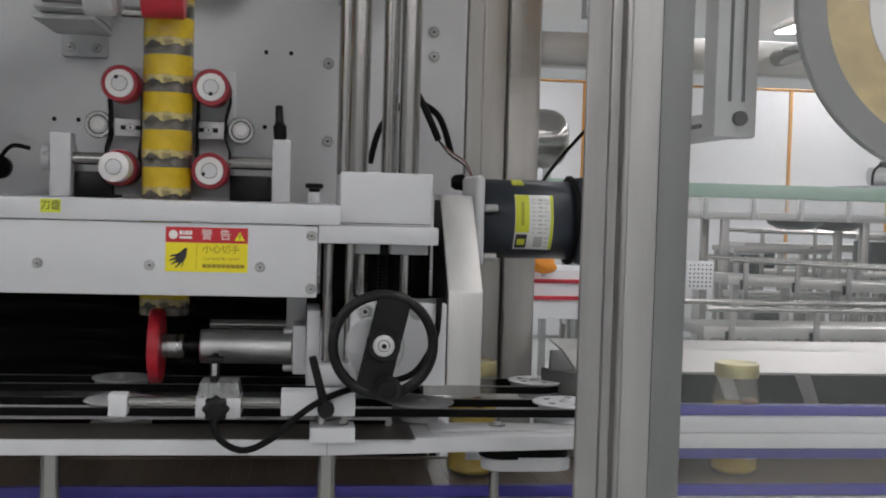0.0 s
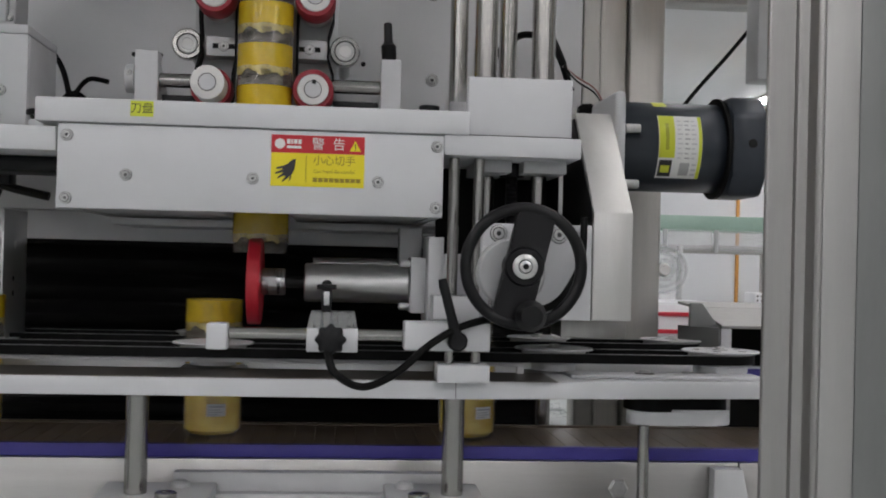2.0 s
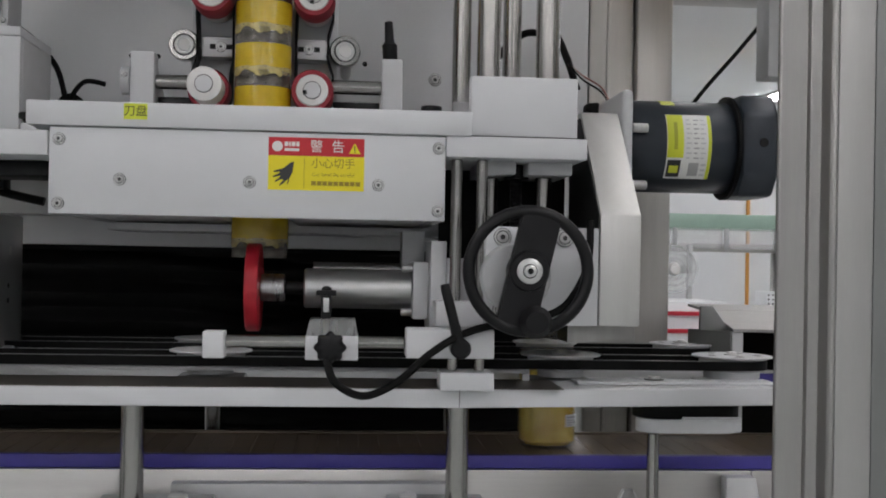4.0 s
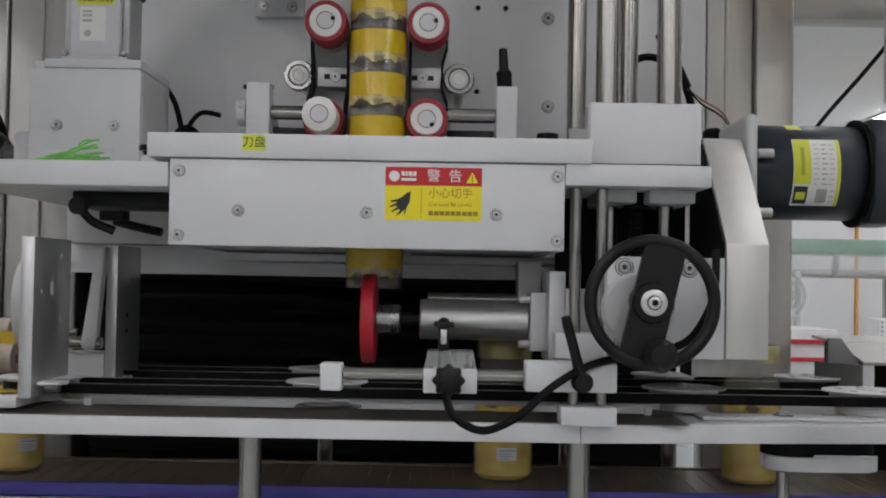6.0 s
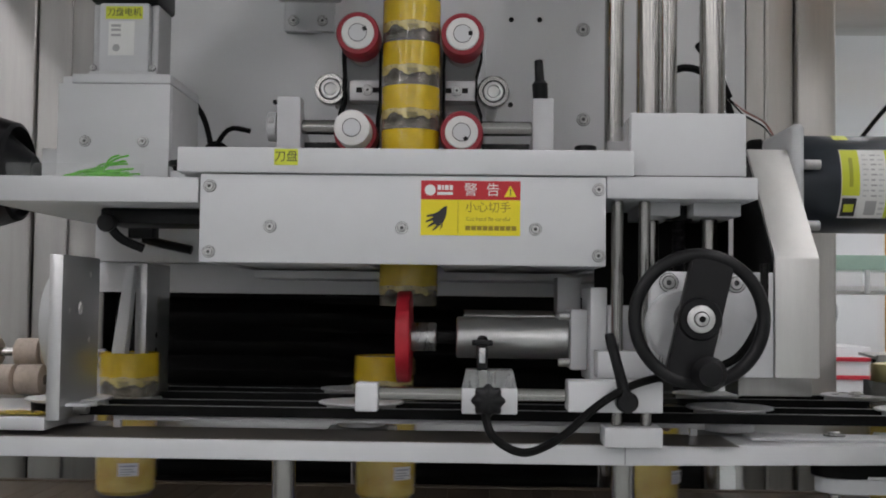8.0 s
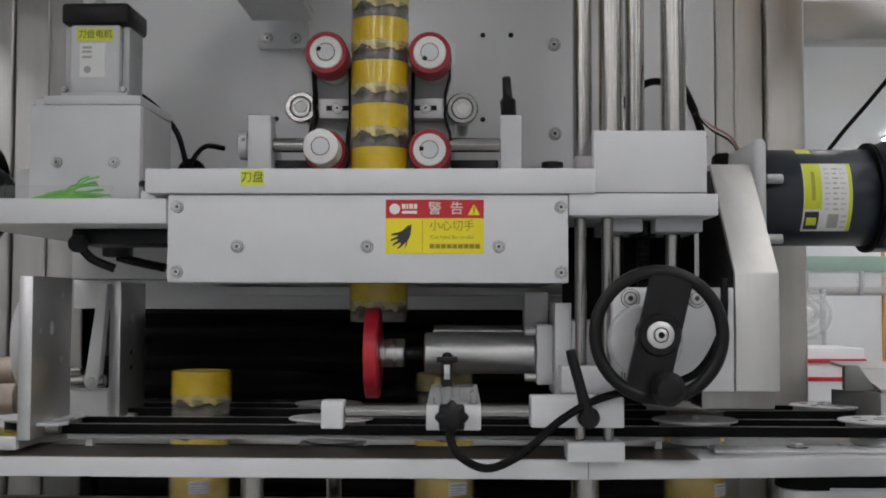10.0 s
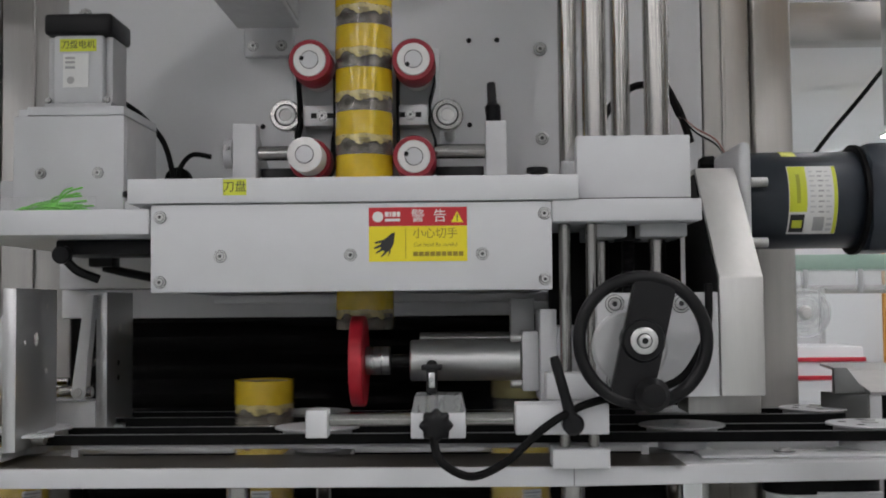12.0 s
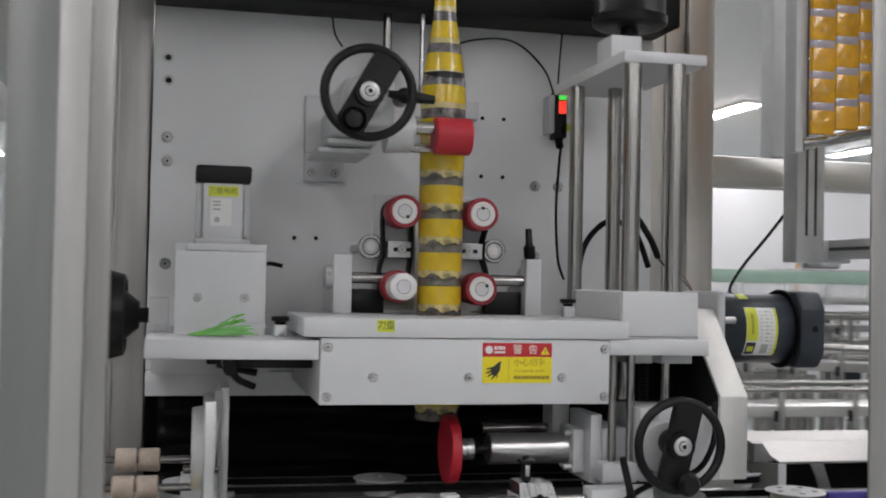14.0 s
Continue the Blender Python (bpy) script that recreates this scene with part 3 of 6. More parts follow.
for k in range(90):
    u = rng.random()
    a = Vector((-0.31 + 0.035 * u + 0.012 * rng.random(), 0.045 + rng.random() * 0.02, 1.2085 + rng.random() * (0.002 + 0.005 * u)))
    l = 0.012 + 0.026 * rng.random()
    up = rng.random() ** 4 * 0.016 * (0.4 + u)
    b = a + Vector((l * 0.5, rng.uniform(-0.004, 0.004), up * 0.75 + 0.001))
    c = a + Vector((l, rng.uniform(-0.008, 0.008), up + rng.uniform(-0.001, 0.002)))
    sweep(smooth_path([a, b, c], 4), 0.0009, 5, bm)
part("strands", bm, GREENP, gs)
gs["kind"] = "stuff"


def handwheel(name, label, center, axis, radius, angle, handle_len, knob_at, knob_lean=None, rim_r=0.0052, wide_rim=0.0):
    """A spoked wheel: rim, bar across, hub and turning handle. angle: the bar's lean, in degrees; axis points to the handle's side."""
    th = thing(name, label, "handwheel", center)
    ax = Vector(axis).normalized()
    side = Vector((0, 0, 1)).cross(ax).normalized()
    c = Vector(center)

    def at(u, v, w):
        return c + side * u + Vector((0, 0, v)) + ax * w
    rim = [at(radius * math.cos(a), radius * math.sin(a), 0) for a in np.linspace(0, 2 * math.pi, 64, endpoint=False)]
    if wide_rim:
        part("rim", lathe([(-wide_rim, radius - 0.004), (-wide_rim + 0.002, radius), (0.003, radius + 0.005), (0.006, radius + 0.003), (0.006, radius - 0.006), (0.0, radius - 0.009)], c, ax, 64, None, True, True), BLACK, th)
    else:
        part("rim", sweep(rim, rim_r, 12, None, True), BLACK, th)
    d = Vector((math.sin(radians(angle)), math.cos(radians(angle))))
    n = Vector((d.y, -d.x))
    bm = bmesh.new()
    outline = []
    wide, r = 0.0165, radius - 0.001
    for s in (1, -1):
        for q in np.linspace(-1, 1, 9):
            along = s * math.sqrt(r * r - (q * wide) ** 2)
            outline.append(d * along + n * (q * wide * s))
    lo = [bm.verts.new(at(p.x, p.y, -0.006)) for p in outline]
    hi = [bm.verts.new(at(p.x, p.y, 0.004)) for p in outline]
    bm.faces.new(lo), bm.faces.new(hi)
    for k in range(len(outline)):
        j = (k + 1) % len(outline)
        bm.faces.new((lo[k], lo[j], hi[j], hi[k]))
    bmesh.ops.bevel(bm, geom=list(bm.edges), offset=0.001, segments=2, affect="EDGES")
    part("spoke_bar", bm, BLACK, th)
    part("boss", lathe([(-0.03, 0.015), (0.004, 0.017), (0.0065, 0.0155), (0.0065, 0)], c, ax, 32), BLACK, th)
    hub = part("hub", lathe([(0.0066, 0.0105), (0.009, 0.0105), (0.0096, 0.0095), (0.0096, 0.006), (0.0085, 0.006), (0.0085, 0.0052), (0.012, 0.005), (0.0125, 0.0042), (0.0125, 0.0025), (0.01, 0.0024), (0.01, 0)], c, ax, 28), SCREW, th, "zinc centre screw and washer")
    hub.data.materials.append(DARK)
    for f in hub.data.polygons:
        q = Vector(f.center) - ax * Vector(f.center).dot(ax)
        # Socket and washer gap of the hub get painted shade.
        if q.length < 0.0026 or 0.0051 < q.length < 0.0061:
            f.material_index = 1
    kl = radians(angle if knob_lean is None else knob_lean)
    kx = Vector((math.sin(kl), math.cos(kl))) * (knob_at * (radius - 0.01))
    p = at(kx.x, kx.y, 0.004)
    part("handle", lathe([(0, 0.005), (0.006, 0.0055), (0.008, 0.0115), (0.012, 0.0135), (handle_len - 0.006, 0.0125), (handle_len, 0.009), (handle_len + 0.001, 0)], p, ax, 24), BLACK, th, "black turning handle")
    return th


handwheel("handwheel", "black spoked handwheel seen edge-on, with a turning handle", (-0.396, 0.155, 1.227), (-1, 0, 0), 0.0475, 10, 0.052, 0.95, None, 0.0078, 0.016)
dsh = thing("wheel_dish", "black conical dish behind the side handwheel", "wheel dish", (-0.38, 0.155, 1.227))
part("cone", lathe([(0.006, 0.036), (0.03, 0.0165), (0.031, 0.0155), (0.031, 0.0152), (0.007, 0.034)], (-0.396, 0.155, 1.227), (1, 0, 0), 40, None, True, True), BLACK, dsh)
hb = thing("bearing_block", "small light grey bearing block on the shelf", "bearing block", (-0.343, 0.165, 1.2075))
part("block", box(-0.354, -0.331, 0.14, 0.17, 1.2078, 1.248, 0.001), ALU, hb)
part("shaft", cyl((-0.366, 0.155, 1.227), (-0.3545, 0.155, 1.227), 0.009), BLACK, hb)


def clamp_knob(x, y, z):
    th = thing("thumb_screw_post", "black plastic thumb screw on an aluminium post", "thumb screw", (x, y, z), "clamping knobs")
    part("post", box(x - 0.007, x + 0.007, y - 0.007, y + 0.007, z, z + 0.013, 0.001), ALU, th)
    part("grip", lathe([(0.0132, 0.006), (0.017, 0.007), (0.0175, 0.0105), (0.022, 0.0105), (0.0228, 0.009), (0.0228, 0)], (x, y, z), (0, 0, 1), 12), BLACK, th)


clamp_knob(-0.2055, 0.08, 1.2075)
clamp_knob(0.163, 0.14, 1.2322)

# black levers under the shelf
ul = thing("sensor_bracket", "black plastic bracket and levers under the shelf", "bracket", (-0.23, 0.1, 1.15))
part("block", box(-0.27, -0.1695, 0.06, 0.13, 1.172, 1.1855, 0.002), BLACK, ul)
part("pivot", cyl((-0.262, 0.05, 1.172), (-0.262, 0.0595, 1.172), 0.008), BLACK, ul)
part("lever", sweep(smooth_path([(-0.262, 0.055, 1.172), (-0.252, 0.062, 1.159), (-0.234, 0.07, 1.1505)]), 0.0042), BLACK, ul, "curved black lever")
part("rear_block", box(-0.285, -0.26, 0.19, 0.215, 1.166, 1.1855, 0.002), BLACK, ul)
part("lever", sweep(smooth_path([(-0.272, 0.2, 1.166), (-0.252, 0.2, 1.161), (-0.223, 0.2, 1.155)]), 0.0045), BLACK, ul, "curved black lever")

# ---- film feed ----
fp = thing("feed_plates", "light grey feed roller plates with slotted brackets", "roller plates", (0, 0.21, 1.235))
for x0, x1, sx in ((-0.066, -0.034, -0.047), (0.028, 0.06, 0.0405)):
    part("plate", box(x0 - 0.013, x1 + 0.009, 0.2, 0.21, 1.236, 1.384, 0.001), ALU, fp)
    part("bracket", box(x0 + 0.001, x1 - 0.001, 0.175, 0.1995, 1.303, 1.323, 0.001), ALU2, fp)
    part("slot", box(sx - 0.011, sx + 0.011, 0.174, 0.1748, 1.3105, 1.3155, 0), DARK, fp, "dark adjusting slot", False)
    screw(sx, 0.1745, 1.313, 0.0055, fp)


def feed_roller(x, z, front, long_cap):
    th = thing("feed_roller", "red urethane feed roller with a white cap", "feed roller", (x, 0.16, z), "film feed rollers")
    y = front
    if long_cap:
        part("cap", lathe([(0, 0.0), (0, 0.015), (0.001, 0.0165), (0.035, 0.0165), (0.035, 0)], (x, y, z), (0, 1, 0), 36), WHITE, th, "long white plastic cap")
        part("tyre", lathe([(0.0355, 0.012), (0.0355, 0.0195), (0.037, 0.0205), (0.06, 0.0205), (0.061, 0.019), (0.061, 0.01)], (x, y, z), (0, 1, 0), 40), REDR, th, "red urethane tyre")
    else:
        part("cap", lathe([(0, 0.0), (0, 0.0145), (0.001, 0.0155), (0.0055, 0.0155), (0.0055, 0)], (x, y, z), (0, 1, 0), 36), WHITE, th, "white plastic cap")
        part("tyre", lathe([(0.002, 0.0156), (0.002, 0.0195), (0.0035, 0.0205), (0.038, 0.0205), (0.039, 0.019), (0.039, 0.01)], (x, y, z), (0, 1, 0), 40), REDR, th, "red urethane tyre")
    part("skirt", lathe([(0.0395 if not long_cap else 0.0615, 0.012), (0.0395 if not long_cap else 0.0615, 0.018), (0.07, 0.018), (0.07, 0.01)], (x, y, z), (0, 1, 0), 32), WHITE, th)
    part("disc", lathe([(0.0002, 0.008), (0.0006, 0.0078), (0.0006, 0)], (x, y, z), (0, -1, 0), 28), ALU, th, "grey shaft end")
    part("bore_line", lathe([(0.0001, 0.0081), (0.0004, 0.0081), (0.0004, 0.0088), (0.0001, 0.0088)], (x, y, z), (0, -1, 0), 32, None, True, True), SHADE, th, "dark line round the shaft")
    if not long_cap:
        part("key", box(x - 0.002, x + 0.002, y - 0.0012, y - 0.0007, z - 0.0095, z - 0.0055, 0.0002), DARK, th, "dark keyway", False)
    return th


ROLLERS = [(feed_roller(-0.053, 1.359, 0.128, False), -0.053, 1.359, 1, 150), (feed_roller(0.046, 1.3585, 0.128, False), 0.046, 1.3585, -1, 0),
           (feed_roller(-0.0555, 1.2665, 0.112, True), -0.0555, 1.2665, 1, 0), (feed_roller(0.046, 1.2655, 0.128, False), 0.046, 1.2655, -1, 60)]


def idler(x, z):
    th = thing("idler_bearing", "steel idler ball bearing", "bearing", (x, 0.19, z), "idler bearings")
    part("outer_ring", lathe([(0, 0.0112), (0, 0.0146), (0.001, 0.0158), (0.012, 0.0158), (0.012, 0.0112)], (x, 0.185, z), (0, 1, 0), 36, None, True, True), CHROME, th)
    part("shield", lathe([(0.0014, 0.0112), (0.0014, 0.0075), (0.003, 0.0075)], (x, 0.185, z), (0, 1, 0), 36, None, False), SHADE, th, "dark bearing shield")
    part("inner_ring", lathe([(-0.0004, 0.0066), (-0.0004, 0.0092), (0.001, 0.0098), (0.004, 0.0098), (0.004, 0.0066)], (x, 0.185, z), (0, 1, 0), 30, None, True, True), SCREW, th)
    part("axle", lathe([(0.0002, 0), (0.0002, 0.0056), (0.001, 0.0062), (0.15, 0.0062)], (x, 0.185, z), (0, 1, 0), 30), WHITE, th, "pale axle end")


idler(-0.085, 1.316)
idler(0.0768, 1.3145)


def drive_belt(xu, xl, xi, s):
    """Toothed belt round the two rollers of a side, pressed in by the idler."""
    pts = []
    r = 0.0195
    for a in np.linspace(-10, 190, 14):
        pts.append((xu + s * r * math.cos(radians(a)), 1.359 + r * math.sin(radians(a))))
    pts += [(xu - s * r, 1.335), (xu - s * r, 1.3), (xl - s * r, 1.285)]
    for a in np.linspace(190, 370, 14):
        pts.append((xl + s * r * math.cos(radians(a)), 1.266 + r * math.sin(radians(a))))
    bow = [(xl + s * (r + 0.0005), 1.288), (xi - s * 0.0165, 1.305), (xi - s * 0.0158, 1.316), (xi - s * 0.0162, 1.326), (xu + s * r, 1.345)]
    pts += bow
    th = thing("feed_belt", "black toothed feed belt", "belt", (xu, 0.185, 1.31), "film feed belts")
    part("band", ribbon(pts if s > 0 else pts[::-1], 0.172, 0.196, 0.0022), RUBBER, th)
    return th


drive_belt(-0.053, -0.0555, -0.0875, -1)
drive_belt(0.046, 0.046, 0.0768, 1)

for s, x0, x1, xa, xb in ((-1, -0.134, -0.111, -0.111, -0.066), (1, 0.1145, 0.135, 0.0635, 0.1145)):
    sb = thing("shaft_block", "light grey shaft block with a gusset behind", "shaft block", ((x0 + x1) / 2, 0.19, 1.232), "shaft blocks")
    part("block", box(x0, x1, 0.165, 0.19, 1.2322, 1.3045, 0.001), ALU, sb)
    g = [(0.1905, 1.232), (0.29, 1.232), (0.29, 1.25), (0.1905, 1.3)]
    part("gusset", prism(g, "x", x0 + 0.002, x1 - 0.002), ALU2, sb)
    part("shaft", cyl((xa, 0.178, 1.2765), (xb, 0.178, 1.2765), 0.0072), CHROME, sb, "polished shaft")
    part("lower_block", box(min(xa, xb) + 0.002, max(xa, xb) - 0.002, 0.18, 0.26, 1.2325, 1.262, 0.001), BLACK, sb, "black block beneath")
    if s < 0:
        part("collar", lathe([(0, 0.012), (0.001, 0.0145), (0.009, 0.0145), (0.01, 0.012), (0.01, 0)], (-0.1445, 0.178, 1.2765), (1, 0, 0), 28), ALU2, sb)
        screw(-0.1395, 0.1635, 1.281, 0.003, sb)
lk = thing("clamp_lever", "black plastic clamping lever", "clamp lever", (0.123, 0.178, 1.305))
part("grip", lathe([(0, 0.006), (0.002, 0.0075), (0.016, 0.0078), (0.018, 0.006), (0.02, 0.0048), (0.039, 0.0042), (0.04, 0.003), (0.04, 0)], (0.1228, 0.178, 1.3048), (-0.06, 0, 1), 16), BLACK, lk)

# ---- film on its mandrel ----
P, TOP, RF = 0.0415, 1.1435, 0.0278
EVENTS = [1.127, 1.864, 2.67, 4.908, 6.405, 7.161, 7.939, 8.72, 9.46, 10.199, 10.948, 11.693, 12.463, 14.7]
SHOWN = 9
md = thing("film_mandrel", "steel mandrel with dark rings inside the film", "mandrel", (CX, CY, 1.12))
part("core", cyl((CX, CY, 1.1235), (CX, CY, 1.52), 0.026, 40), MANDREL, md)
for k in range(5):
    z = 1.351 - 2 * P * (k - 2) + P
    part("dark_ring", lathe([(0, 0.0261), (0, 0.0264), (0.017, 0.0264), (0.017, 0.0261)], (CX, CY, z - P - 0.0005), (0, 0, 1), 40), MANDARK, md, "dark ring")


def open_ring(z0, z1, r, rag=0.0, squash=1.0, n=56, seed=0, thick=0.0005):
    """A thin tube open at both ends, with an uneven lower edge where rag is set."""
    bm = bmesh.new()
    rows = []
    hs = np.linspace(0, 1, 4)
    low = [z0 + rag * (noise.noise((1.7 * math.cos(2 * math.pi * k / n) + seed, 1.7 * math.sin(2 * math.pi * k / n), 0.3)) + 0.4 * noise.noise((7 * math.cos(2 * math.pi * k / n), 7 * math.sin(2 * math.pi * k / n), seed))) for k in range(n)]
    for rr in (r, r - thick):
        for h in hs:
            ring = []
            for k in range(n):
                a = 2 * math.pi * k / n
                w = rr + 0.0005 * noise.noise((2 * math.cos(a), 2 * math.sin(a), (z0 + h * (z1 - z0)) * 60 + seed))
                ring.append(bm.verts.new((w * math.cos(a), w * math.sin(a) * squash, low[k] + h * (z1 - low[k]))))
            rows.append(ring)
    q = len(hs)
    order = rows[:q] + rows[q:][::-1]
    for a, b in zip(order, order[1:] + order[:1]):
        for k in range(n):
            bm.faces.new((a[k], a[(k + 1) % n], b[(k + 1) % n], b[k]))
    return bm


def sleeve(i):
    """One printed length of film: yellow band over a clear band with a ragged cream edge. Its base point is its top, on the axis."""
    th = thing("shrink_sleeve", "yellow printed shrink film sleeve with a clear lower band", "shrink sleeve", (0, 0, 0), "printed shrink sleeves")
    part("yellow_band", open_ring(-0.0225, 0, RF, 0.0012, 1, 56, 1), FILM, th, "glossy yellow band")
    part("cream_edge", open_ring(-0.0285, -0.0222, RF - 0.0001, 0.0075, 1, 72, 2), CREAM, th, "ragged cream print")
    bm = bmesh.new()
    rg = random.Random(8)
    for k in range(16):
        a, z = 2 * math.pi * (k + 0.4 * rg.random()) / 16, -0.0232 - 0.0014 * rg.random()
        q = 0.02 + 0.035 * rg.random()
        bm.faces.new([bm.verts.new(((RF + 0.0004) * math.cos(b), (RF + 0.0004) * math.sin(b), h)) for b, h in ((a, z), (a + q, z - 0.0002), (a + q, z + 0.0008), (a, z + 0.001))])
    part("print_marks", bm, INK, th, "tiny dark printed marks", False)
    part("clear_band", open_ring(-P + 0.0004, -0.026, RF - 0.0002, 0, 1, 56, 3), PRINT, th, "clear film band with dark print")
    return th


SLEEVES = [sleeve(0)]
for i in range(1, len(EVENTS) + SHOWN):
    SLEEVES.append(copy_thing(SLEEVES[0], pose(0, 0, 0)))

# film narrowing to a flat web above the top roller


def web_ring(z):
    t = min(max((z - 1.5) / 0.13, 0), 1)
    t = t * t * (3 - 2 * t)
    return (RF + 0.0008) * (1 - 0.52 * t), (RF + 0.0008) * (1 - 0.8 * t)


def web_piece(z0, z1):
    bm = bmesh.new()
    rings = []
    for z in np.linspace(z0, z1, 4):
        a, b = web_ring(z)
        rings.append([bm.verts.new((CX + a * math.cos(2 * math.pi * k / 48), CY + b * math.sin(2 * math.pi * k / 48), z)) for k in range(48)])
    for p, q in zip(rings, rings[1:]):
        for k in range(48):
            bm.faces.new((p[k], p[(k + 1) % 48], q[(k + 1) % 48], q[k]))
    return bm


wb = thing("film_web", "yellow banded film narrowing to a flat web", "film web", (CX, CY, 1.48))
top0 = TOP + P * (SHOWN - 1)
for k in range(8):
    z = top0 + P * k
    part("yellow_band", web_piece(z + P - 0.0225, z + P), FILM, wb, "glossy yellow band")
    part("cream_edge", web_piece(z + P - 0.029, z + P - 0.0224), CREAM, wb, "cream print")
    part("clear_band", web_piece(z + 0.0002, z + P - 0.0289), SMOKE, wb, "dark print band")

# ---- red shooting wheel and its motor ----
AZ, AY = 1.0755, 0.08
rw = thing("shooting_wheel", "red urethane wheel seen edge-on", "drive wheel", (0, AY, AZ))
part("tyre", lathe([(0, 0.03), (0, 0.0395), (0.001, 0.0405), (0.011, 0.0405), (0.012, 0.0395), (0.012, 0.03)], (-0.008, AY, AZ), (1, 0, 0), 56), REDW, rw)
part("core", lathe([(0.001, 0), (0.001, 0.0305), (0.011, 0.0305), (0.011, 0)], (-0.008, AY, AZ), (1, 0, 0), 40), REDW, rw)
part("hub", lathe([(0, 0), (0, 0.0115), (0.001, 0.0125), (0.021, 0.0125), (0.022, 0.0115), (0.022, 0)], (0.0042, AY, AZ), (1, 0, 0), 32), ROUGHSTEEL, rw, "turned steel hub")
part("shaft", cyl((0.0264, AY, AZ), (0.0438, AY, AZ), 0.0058), DARK, rw, "dark shaft")
sm = thing("spindle_motor", "silver cylindrical spindle housing", "spindle housing", (0.1, AY, AZ))
part("barrel", cyl((0.044, AY, AZ), (0.1425, AY, AZ), 0.0182, 40, 0.0012), BARREL, sm)
part("flange", box(0.143, 0.157, AY - 0.026, AY + 0.026, AZ - 0.026, AZ + 0.026, 0.001), ALU, sm)
for dz in (-0.02, 0.02):
    part("bolt", cyl((0.1325, AY - 0.02, AZ + dz), (0.1428, AY - 0.02, AZ + dz), 0.0035, 12), SCREW, sm)
part("mount", box(0.1575, 0.1715, AY - 0.045, AY + 0.03, AZ - 0.035, AZ + 0.045, 0.001), ALU, sm)
part("tie_rod", cyl((0.05, AY + 0.05, AZ + 0.018), (0.15, AY + 0.05, AZ + 0.018), 0.006), CHROME, sm)
part("tie_block", box(0.135, 0.1568, AY + 0.03, AY + 0.07, AZ + 0.005, AZ + 0.055, 0.001), ALU2, sm)
part("rear_block", box(0.172, 0.2, AY - 0.05, AY + 0.03, AZ - 0.042, AZ + 0.03, 0.0015), ALU, sm)

# ---- right shelf, lifting box, gearbox and guard ----
rs = thing("right_shelf", "light grey aluminium shelf of the lifting unit", "machine shelf", (0.23, 0.1, 1.193))
part("plate", box(0.1665, 0.29, 0, 0.27, 1.193, 1.2112, 0.0012), ALU, rs)
part("pad", box(0.2, 0.232, 0.03, 0.12, 1.1815, 1.1928, 0.001), ALU2, rs)
part("pad", box(0.243, 0.283, 0.03, 0.12, 1.1815, 1.1928, 0.001), ALU2, rs)
lb = thing("lifting_box", "light grey box of the lifting unit", "machine housing", (0.24, 0.1, 1.211))
part("front_plate", box(0.189, 0.285, 0.02, 0.0335, 1.2115, 1.267, 0.0012), ALU, lb)
part("right_plate", box(0.2755, 0.285, 0.034, 0.2, 1.2115, 1.267, 0.0012), ALU, lb)
part("rear_plate", box(0.1895, 0.275, 0.19, 0.2, 1.2115, 1.267, 0.0012), ALU, lb)
part("left_pane", box(0.189, 0.192, 0.034, 0.1895, 1.2115, 1.2655, 0.0005), SMOKEP, lb, "smoky clear side pane", False)
part("seam", box(0.1895, 0.2845, 0.0195, 0.0199, 1.2135, 1.2142, 0), DARK, lb, "", False)


def rod(x, y, z0, z1, r, mate=CHROME, name="guide_rod", label="polished steel guide rod"):
    th = thing(name, label, "guide rod", (x, y, z0), "guide rods")
    part("rod", cyl((x, y, z0), (x, y, z1), r, 48), mate, th)


for x, y, r in ((0.26, 0.036, 0.0108), (0.2075, 0.045, 0.0108), (0.2, 0.222, 0.0098), (0.2535, 0.221, 0.0098)):
    rod(x, y, 1.2114, 1.5418, r)
rod(0.178, 0.02, 1.0465, 1.1928, 0.005)
rod(0.2005, 0.02, 1.0465, 1.1928, 0.005)
rod(0.215, 0.08, 1.134, 1.1812, 0.0075)
rod(0.262, 0.06, 1.134, 1.1812, 0.0075)
sr = thing("lead_screw", "dark threaded lead screw", "lead screw", (0.24, 0.07, 1.134))
part("screw", lathe([(k * 0.002, 0.0062 if k % 2 else 0.0048) for k in range(30)], (0.238, 0.07, 1.134), (0, 0, 1), 20), BLACK, sr)
part("nut", cyl((0.238, 0.07, 1.18), (0.238, 0.07, 1.1928), 0.012), BLACK, sr)

tg = thing("rod_tag", "tiny yellow tag behind the guide rods", "label", (0.232, 0.344, 1.5))
part("paper", box(0.226, 0.235, 0.3444, 0.3449, 1.497, 1.508, 0), LIME, tg, "", False)
tp = thing("top_bridge", "light grey aluminium bridge plate on the rods", "bridge plate", (0.245, 0.17, 1.542))
part("plate", box(0.192, 0.299, 0.035, 0.3, 1.542, 1.5555, 0.0012), ALU, tp)
part("block", box(0.2, 0.241, 0.1, 0.15, 1.556, 1.588, 0.001), ALU, tp)

gx = thing("gearbox", "light grey gearbox plate with socket screws", "gearbox", (0.25, 0, 1.049))
gplate = part("front_plate", box(0.201, 0.2995, -0.01, 0.004, 1.049, 1.1335, 0.0012), ALU, gx)
part("body", box(0.2035, 0.298, 0.0045, 0.075, 1.051, 1.132, 0.001), ALU2, gx)
part("boss", lathe([(0, 0.03), (0.012, 0.03), (0.014, 0.028), (0.014, 0)], (0.226, -0.0103, 1.09), (0, -1, 0), 36), ALU2, gx)
for x, z in ((0.2155, 1.1245), (0.2695, 1.1245), (0.2155, 1.062)):
    screw(x, -0.01, z, 0.0078, gplate)
